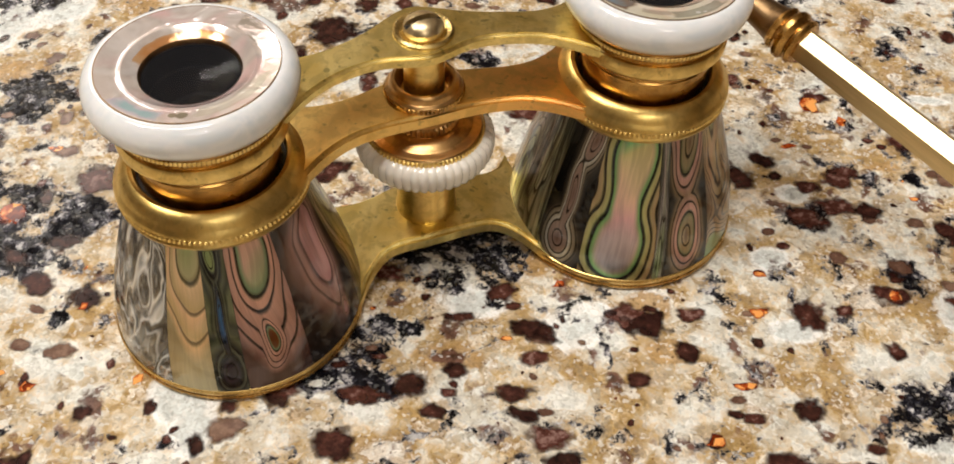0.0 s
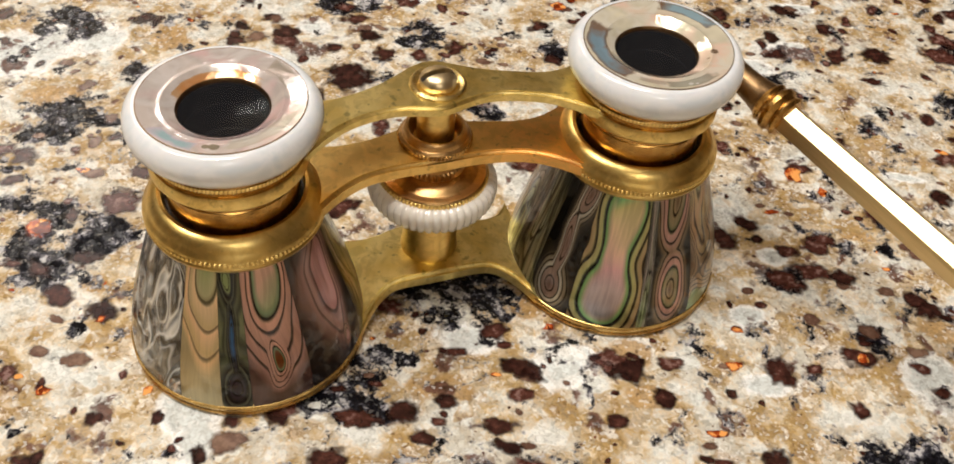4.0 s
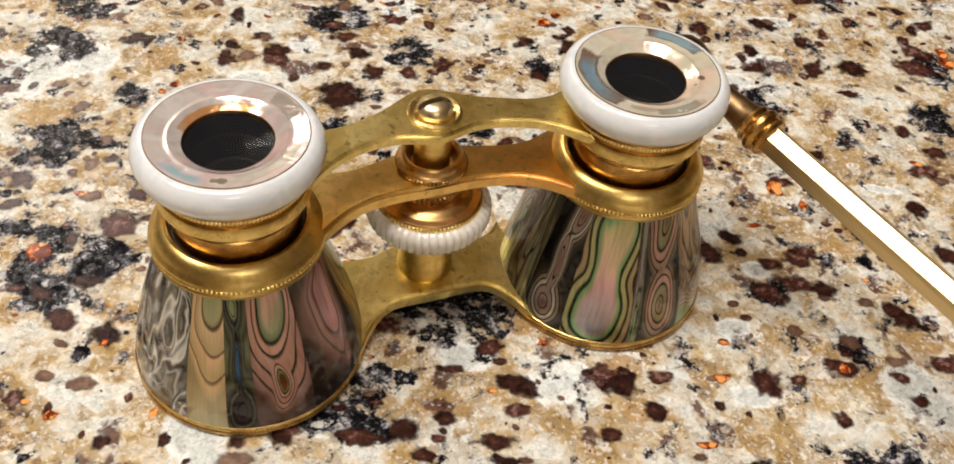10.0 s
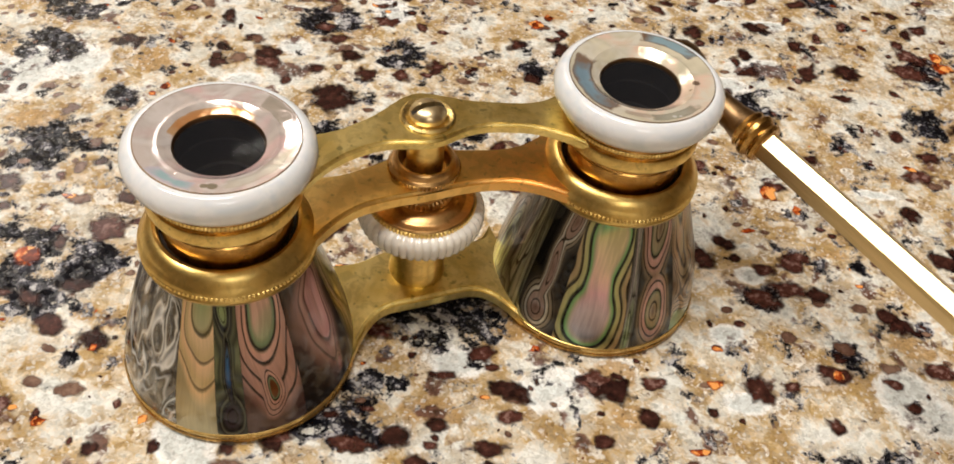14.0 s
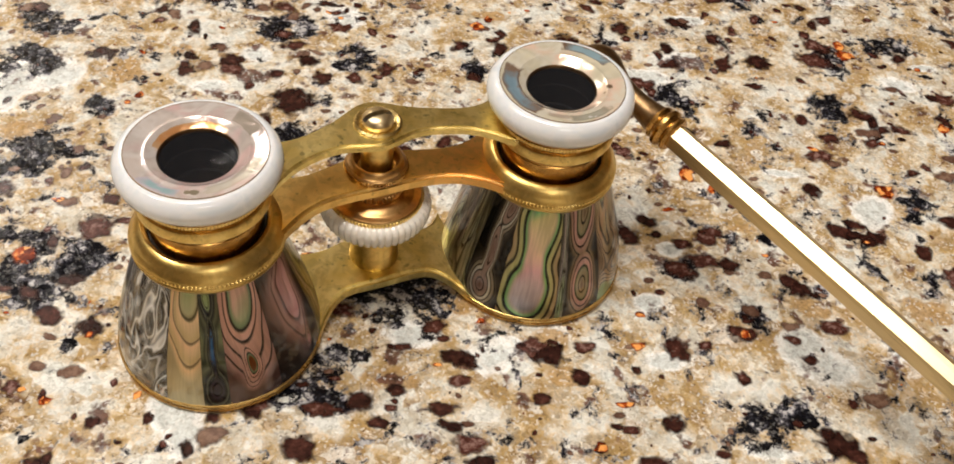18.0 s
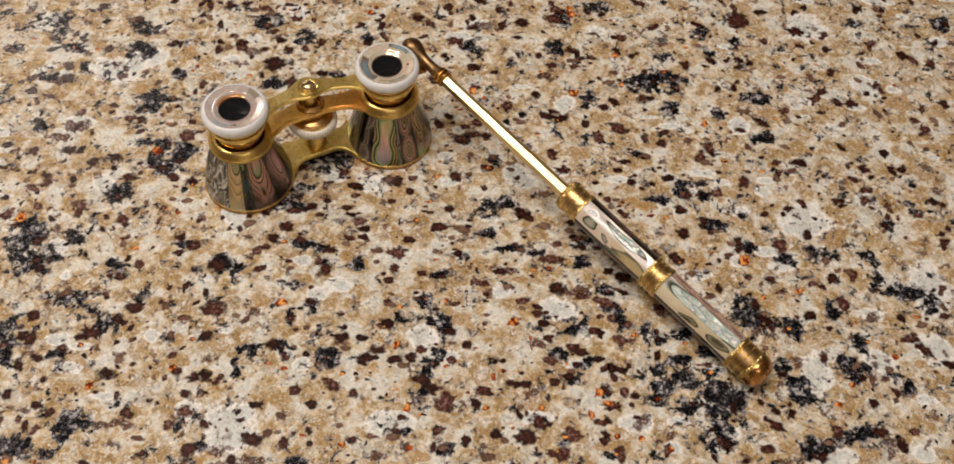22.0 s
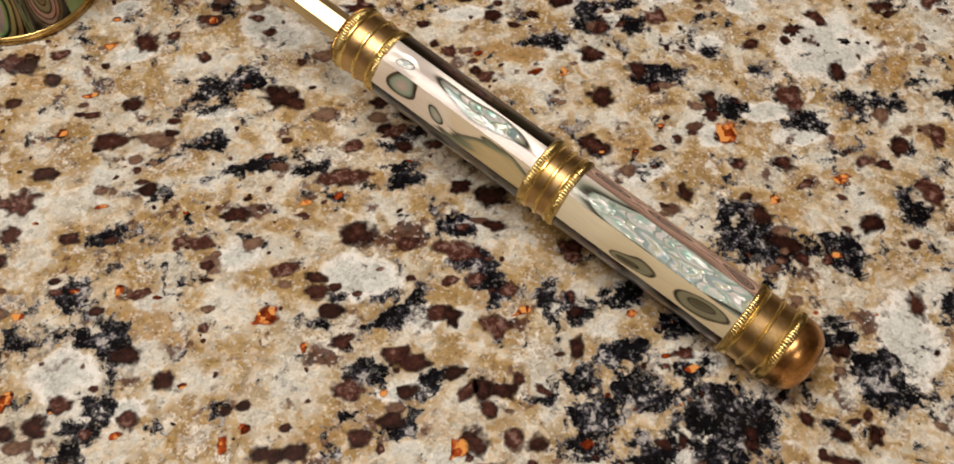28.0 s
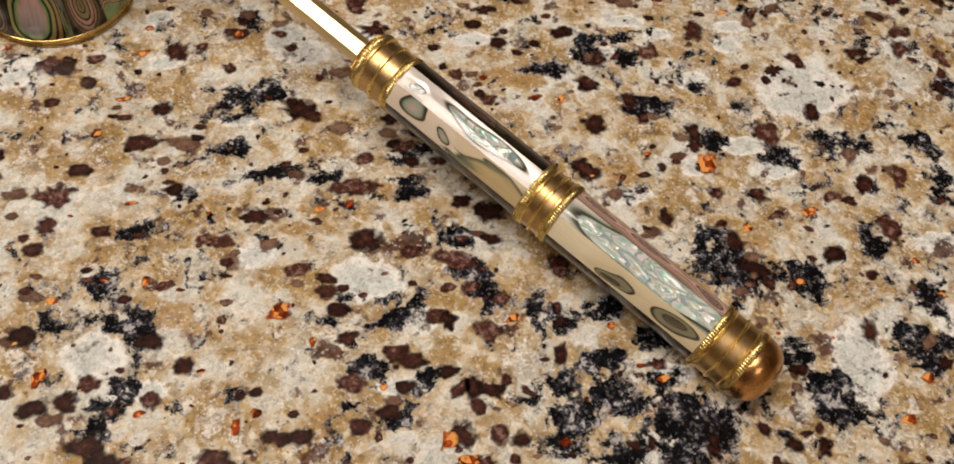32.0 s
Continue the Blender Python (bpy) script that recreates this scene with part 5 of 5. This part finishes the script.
for x in (-GAP, GAP):
    shift(part("bridge_ring", lathe([(9.5, 35.8), (10.7, 35.9), (11.0, 36.3), (11.0, 37.6), (10.7, 38.1), (9.5, 38.2)], 80), GOLD, glasses), x, 0)

post = new("focus_post")
post.parent = glasses
post.location = (MID[0] / 1000, MID[1] / 1000, 0)
part("sleeve", lathe([(4.4, 6.4), (4.7, 6.6), (4.75, 7.2), (4.55, 7.6), (4.55, 19.6)], 60), GOLD, post)
bm = lathe([(4.0, 18.6), (8.4, 18.4), (9.5, 18.7), (10.1, 19.4), (10.4, 20.4), (10.45, 21.6), (10.2, 22.5), (9.5, 23.05), (8.4, 23.2)], 192)
for v in bm.verts:
    r = math.hypot(v.co.x, v.co.y)
    if r > 0.0083:
        a = math.atan2(v.co.y, v.co.x)
        k = 1 - 0.042 * (0.5 + 0.5 * math.cos(48 * a)) ** 2
        v.co.x, v.co.y = v.co.x * k, v.co.y * k
part("focus_wheel", bm, WHEEL, post, "ribbed translucent white wheel", 50)
part("wheel_cap", lathe([(8.4, 22.8), (8.6, 23.0), (8.6, 23.8), (8.35, 24.1), (7.9, 24.2), (7.2, 24.15), (6.9, 24.3), (6.2, 24.75), (5.4, 24.95), (4.7, 25.0), (4.7, 27.2), (3.2, 27.4)], 80), COPPER, post, "domed copper-brown cap")
part("cap_milling", beads(8.6, 23.4, 84, 0.4, 0.5), GOLD, post, "", 20)
part("neck_milling", beads(4.7, 25.9, 42, 0.6, 0.85), COPPER, post, "", 20)
part("guide_knob", lathe([(5.3, 30.0), (5.55, 30.1), (5.55, 31.1), (5.4, 31.3), (5.1, 31.45), (5.0, 31.9), (4.85, 32.3), (4.55, 32.55), (4.2, 32.55), (3.95, 32.3), (3.7, 31.6), (3.4, 30.4)], 70), COPPER, post)
part("knob_milling", beads(5.5, 30.6, 58, 0.4, 0.5), GOLD_DARK, post, "", 20)
part("spindle", lathe([(2.9, 28.0), (2.9, 38.6)], 40), GOLD, post)
part("washer", lathe([(4.0, 40.2), (4.25, 40.4), (4.2, 40.7), (3.85, 40.95), (3.5, 40.9), (3.1, 40.7), (2.9, 40.6), (0.0, 40.6)], 60), SATIN, post)
bm = lathe([(2.7, 40.6), (2.8, 41.4), (2.55, 41.9), (2.0, 42.35), (1.2, 42.65), (0.0, 42.75)], 48)
turned = Vector((math.cos(radians(5)), math.sin(radians(5)), 0))
side = Vector((-turned.y, turned.x, 0))
for off in (-0.00054, -0.00046, 0.00046, 0.00054):
    bmesh.ops.bisect_plane(bm, geom=bm.verts[:] + bm.edges[:] + bm.faces[:], plane_co=side * off, plane_no=side)
for v in bm.verts:
    if abs(v.co.dot(side)) < 0.00048 and v.co.z > 0.0414:
        v.co.z = min(v.co.z, 0.0416)
screw = part("screw", bm, GOLD_PALE, post, "slotted pale brass screw", 25)
# dark strip in the slot, painted shade so that the cut reads
bm = bmesh.new()
box(bm, -0.0026, -0.00046, 0.0408, 0.0026, 0.00046, 0.0417)
bmesh.ops.rotate(bm, verts=bm.verts, cent=(0, 0, 0), matrix=Matrix.Rotation(radians(5), 3, "Z"))
part("slot", bm, JOINT_SHADE, screw, "slot floor painted dark as shade", 0)

# ---------------------------------------------------------------- handle
START, END = Vector((0.0552, -0.0021, 0.0315)), Vector((0.1159, -0.1609, 0.0079))
axis = (END - START).normalized()
handle = group_thing("handle", "long gilt brass and abalone handle resting on the worktop", "handle")
handle.matrix_basis = Matrix.Translation(START) @ axis.to_track_quat("Z", "Y").to_matrix().to_4x4()
part("knuckle", lathe([(0.0, -23.6), (1.8, -23.3), (3.4, -22.2), (4.5, -20.4), (4.75, -18.5), (4.4, -16.6), (3.6, -14.6), (2.7, -12.4), (2.35, -10.0), (2.35, -7.0), (2.6, -4.5), (3.0, -2.6), (3.2, -2.2)], 48), BRONZE, handle, "rounded dark bronze knuckle")
part("ferrule", lathe([(2.6, -2.4), (3.3, -2.3), (3.6, -1.8), (3.3, -1.3), (3.5, -1.0), (3.95, -0.4), (3.95, 0.3), (3.5, 0.8), (3.3, 1.1), (3.6, 1.4), (3.7, 1.9), (3.3, 2.4), (2.0, 2.5)], 56), GOLD_DARK, handle)
bm = lathe([(0.0, 2.3), (2.5, 2.3), (2.65, 2.6), (2.8, 40.0), (2.9, 74.6), (0.0, 74.6)], 6)
lit = handle.matrix_basis.to_3x3().inverted() @ Vector((-0.375, -0.28, 0.875))
FACE = math.atan2(lit.y, lit.x)
upper = handle.matrix_basis.to_3x3().inverted() @ Vector((-0.07, -0.19, 0.98))
STRIP = math.degrees(math.atan2(upper.y, upper.x)) + 28.0
bmesh.ops.rotate(bm, verts=bm.verts, cent=(0, 0, 0), matrix=Matrix.Rotation(FACE + radians(30), 3, "Z"))
bmesh.ops.bevel(bm, geom=[e for e in bm.edges if abs(e.verts[0].co.z - e.verts[1].co.z) > 0.02], offset=0.00009, segments=1, affect="EDGES")
part("hexagonal_rod", bm, ROD, handle, "plain six-sided brass rod", 0)


def collar(z0, z1, r, tip=False):
    g = new("collar")
    g.parent = handle
    w = z1 - z0
    prof = [(r - 1.6, z0), (r - 0.5, z0 + 0.02), (r - 0.50, z0 + 1.2), (r - 0.50, z0 + 1.4), (r - 0.48, z0 + w / 2), (r - 0.50, z1 - 1.4), (r - 0.50, z1 - 1.2), (r - 0.5, z1 - 0.02), (r - 1.6, z1)]
    part("band", lathe(prof, 72), BAND, g, "brown satin band")
    for m in (z0 + 1.75, z0 + w / 2, z1 - 1.75):
        part("ridge", lathe([(r - 0.6, m - 0.46), (r - 0.26, m - 0.36), (r - 0.08, m - 0.14), (r - 0.08, m + 0.14), (r - 0.26, m + 0.36), (r - 0.6, m + 0.46)], 72), SATIN, g)
    part("milling", beads(r - 0.32, z0 + 0.66, 70, 0.34, 0.70), SATIN, g, "", 80)
    part("milling", beads(r - 0.32, z1 - 0.66, 70, 0.34, 0.70), SATIN, g, "", 80)
    return g


collar(74.4, 84.2, 6.7)
part("throat_milling", beads(5.7, 73.9, 52, 0.5, 0.5), GOLD_DARK, handle, "", 80)
part("throat", lathe([(2.6, 73.5), (5.4, 73.4), (5.8, 73.7), (5.8, 74.6)], 48), GOLD_DARK, handle)
collar(118.9, 127.0, 7.0)
collar(163.2, 172.6, 7.2)
part("end_cap", lathe([(6.7, 172.4), (6.95, 173.0), (6.9, 174.4), (6.4, 175.9), (5.4, 177.2), (4.0, 178.0), (2.2, 178.5), (0.0, 178.6)], 60), CAP, handle, "smooth rounded bronze end")
for (z0, z1), cream, silver, rose in zip(((84.0, 119.1), (126.8, 163.4)), CREAM_STRIPS, SILVER_STRIPS, (GRIP_DARK, GRIP_ROSE)):
    grips = (cream, GRIP_DARK, GRIP_DARK, GRIP_DARK, GRIP_DARK, GRIP_DARK, rose, silver)
    part("sleeve_core", lathe([(6.1, z0), (6.1, z1)], 32), JOINT_SHADE, handle)
    for k in range(8):
        a0 = 45 * k + STRIP
        # flat strips with a faint crown, laid side by side
        prof = [(6.45, z0 + (z1 - z0) * i / 12) for i in range(13)]
        bm = lathe(prof, 6, a0 + 0.2, a0 + 44.8)
        for v in bm.verts:
            r = math.hypot(v.co.x, v.co.y)
            d = math.radians(a0 + 22.5) - math.atan2(v.co.y, v.co.x)
            k2 = 0.75 + 0.25 * math.cos(radians(21)) / max(math.cos((d + math.pi) % (2 * math.pi) - math.pi), 0.5)
            v.co.x, v.co.y = v.co.x * k2, v.co.y * k2
        part("shell_strip", bm, grips[k], handle, "", 12)

# lug that joins the handle to the barrel
bm = bmesh.new()
box(bm, 0.0425, 0.0045, 0.0285, 0.0515, 0.0125, 0.0305, 0.0007)
part("handle_lug", bm, GOLD_DARK, glasses)

# ---------------------------------------------------------------- chips, last
def flake(seed, points, jag):
    r = random.Random(seed)
    out = []
    for k in range(points):
        a = 2 * math.pi * (k + r.uniform(-0.28, 0.28)) / points
        q = 1 + r.uniform(-jag, jag * 0.5)
        out.append((q * math.cos(a), q * math.sin(a)))
    return out


def chip_mesh(name, outline, mat):
    n = len(outline)
    verts = [(0, 0, 1.0)] + [(x * 0.55, y * 0.55, 1.0) for x, y in outline] + [(x, y, 0.9) for x, y in outline] + [(x, y, -0.5) for x, y in outline]
    faces = []
    for k in range(n):
        j = (k + 1) % n
        faces += [(0, 1 + k, 1 + j), (1 + k, 1 + n + k, 1 + n + j, 1 + j), (1 + n + k, 1 + 2 * n + k, 1 + 2 * n + j, 1 + n + j)]
    me = bpy.data.meshes.new(name)
    me.from_pydata(verts, [], faces)
    me.attributes.new("rim", "FLOAT", "POINT").data.foreach_set("value", np.array([0.0] + [0.45] * n + [1.0] * (2 * n), dtype=np.float32))
    me.materials.append(mat)
    return me


PROUD = 0.00005


def lay_chips(name, marks, mat, points, jag, height, grow=1.0):
    shapes = [chip_mesh(name, flake(s * 13 + points, points, jag), mat) for s in range(8)]
    for k, (x, y, a, b) in enumerate(marks):
        ob = new(name, shapes[k % 8])
        ob.parent = worktop
        ob.matrix_basis = Matrix.LocRotScale((x / 1000, y / 1000, 0), Euler((0, 0, ACROSS + RNG.uniform(-0.3, 0.3) + (math.pi if k % 2 else 0))), (a * grow / 1000, b * grow / 1000, PROUD * height))


def scatter(name, spots, mat, points, jag, height):
    """Many chips in one mesh: spots are x, y, half length, half width, turn in metres and radians."""
    verts, faces, rim = [], [], []
    shapes = [flake(s * 7 + points, points, jag) for s in range(12)]
    n = points
    for k, (x, y, a, b, turn) in enumerate(spots):
        c, s = math.cos(turn), math.sin(turn)
        base = len(verts)
        z = PROUD * height * (0.7 + 0.3 * ((k * 37) % 101) / 101)
        verts.append((x, y, z))
        rim.append(0.0)
        for px, py in shapes[k % 12]:
            u, v = px * a, py * b
            verts.append((x + c * u - s * v, y + s * u + c * v, z))
            rim.append(1.0)
        for i in range(n):
            faces.append((base, base + 1 + i, base + 1 + (i + 1) % n))
    me = bpy.data.meshes.new(name)
    me.from_pydata(verts, [], faces)
    me.attributes.new("rim", "FLOAT", "POINT").data.foreach_set("value", np.array(rim, dtype=np.float32))
    me.materials.append(mat)
    ob = new(name, me)
    ob.parent = worktop
    ob["kind"] = "stuff"
    return ob


lay_chips("brown_chip", brown_chips, BROWN, 18, 0.2, 1.0, 1.15)
lay_chips("copper_chip", orange_chips, ORANGE, 9, 0.4, 1.1, 1.1)


def near_first(spots, count, least):
    """The larger chips nearest the glasses and the handle, as single pieces; the rest stay together."""
    middle = Vector((0.05, -0.05))
    big = sorted((q for q in spots if q[2] > least), key=lambda q: (Vector(q[:2]) - middle).length)[:count]
    chosen = set(big)
    return [(x * 1000, y * 1000, a * 1000, b * 1000) for x, y, a, b, _ in big], [q for q in spots if q not in chosen]


single, rest = near_first(strew(1000, 0.8, 3.0, brown_chips, 1.2), 150, 0.0012)
lay_chips("taupe_chip", single, TAUPE, 16, 0.2, 0.85)
scatter("taupe_crystals", rest, TAUPE, 14, 0.25, 0.8)
single, rest = near_first(strew(3000, 0.75, 3.9, brown_chips, 1.0), 200, 0.0013)
lay_chips("brown_chip", single, BROWN, 16, 0.2, 0.95)
scatter("brown_crystals", rest, BROWN, 14, 0.25, 0.9)
single, rest = near_first(strew(120, 2.2, 4.6, brown_chips, 2.0), 60, 0.0015)
lay_chips("brown_chip", single, BROWN, 20, 0.38, 0.9)
scatter("brown_crystals", rest, BROWN, 20, 0.38, 0.85)
scatter("brown_grains", strew(1700, 0.3, 0.8), BROWN, 7, 0.35, 0.95)
single, rest = near_first(strew(480, 0.35, 1.5, orange_chips, 1.5), 80, 0.0007)
lay_chips("copper_chip", single, ORANGE, 9, 0.4, 1.1)
scatter("copper_grains", rest, ORANGE, 7, 0.45, 1.05)
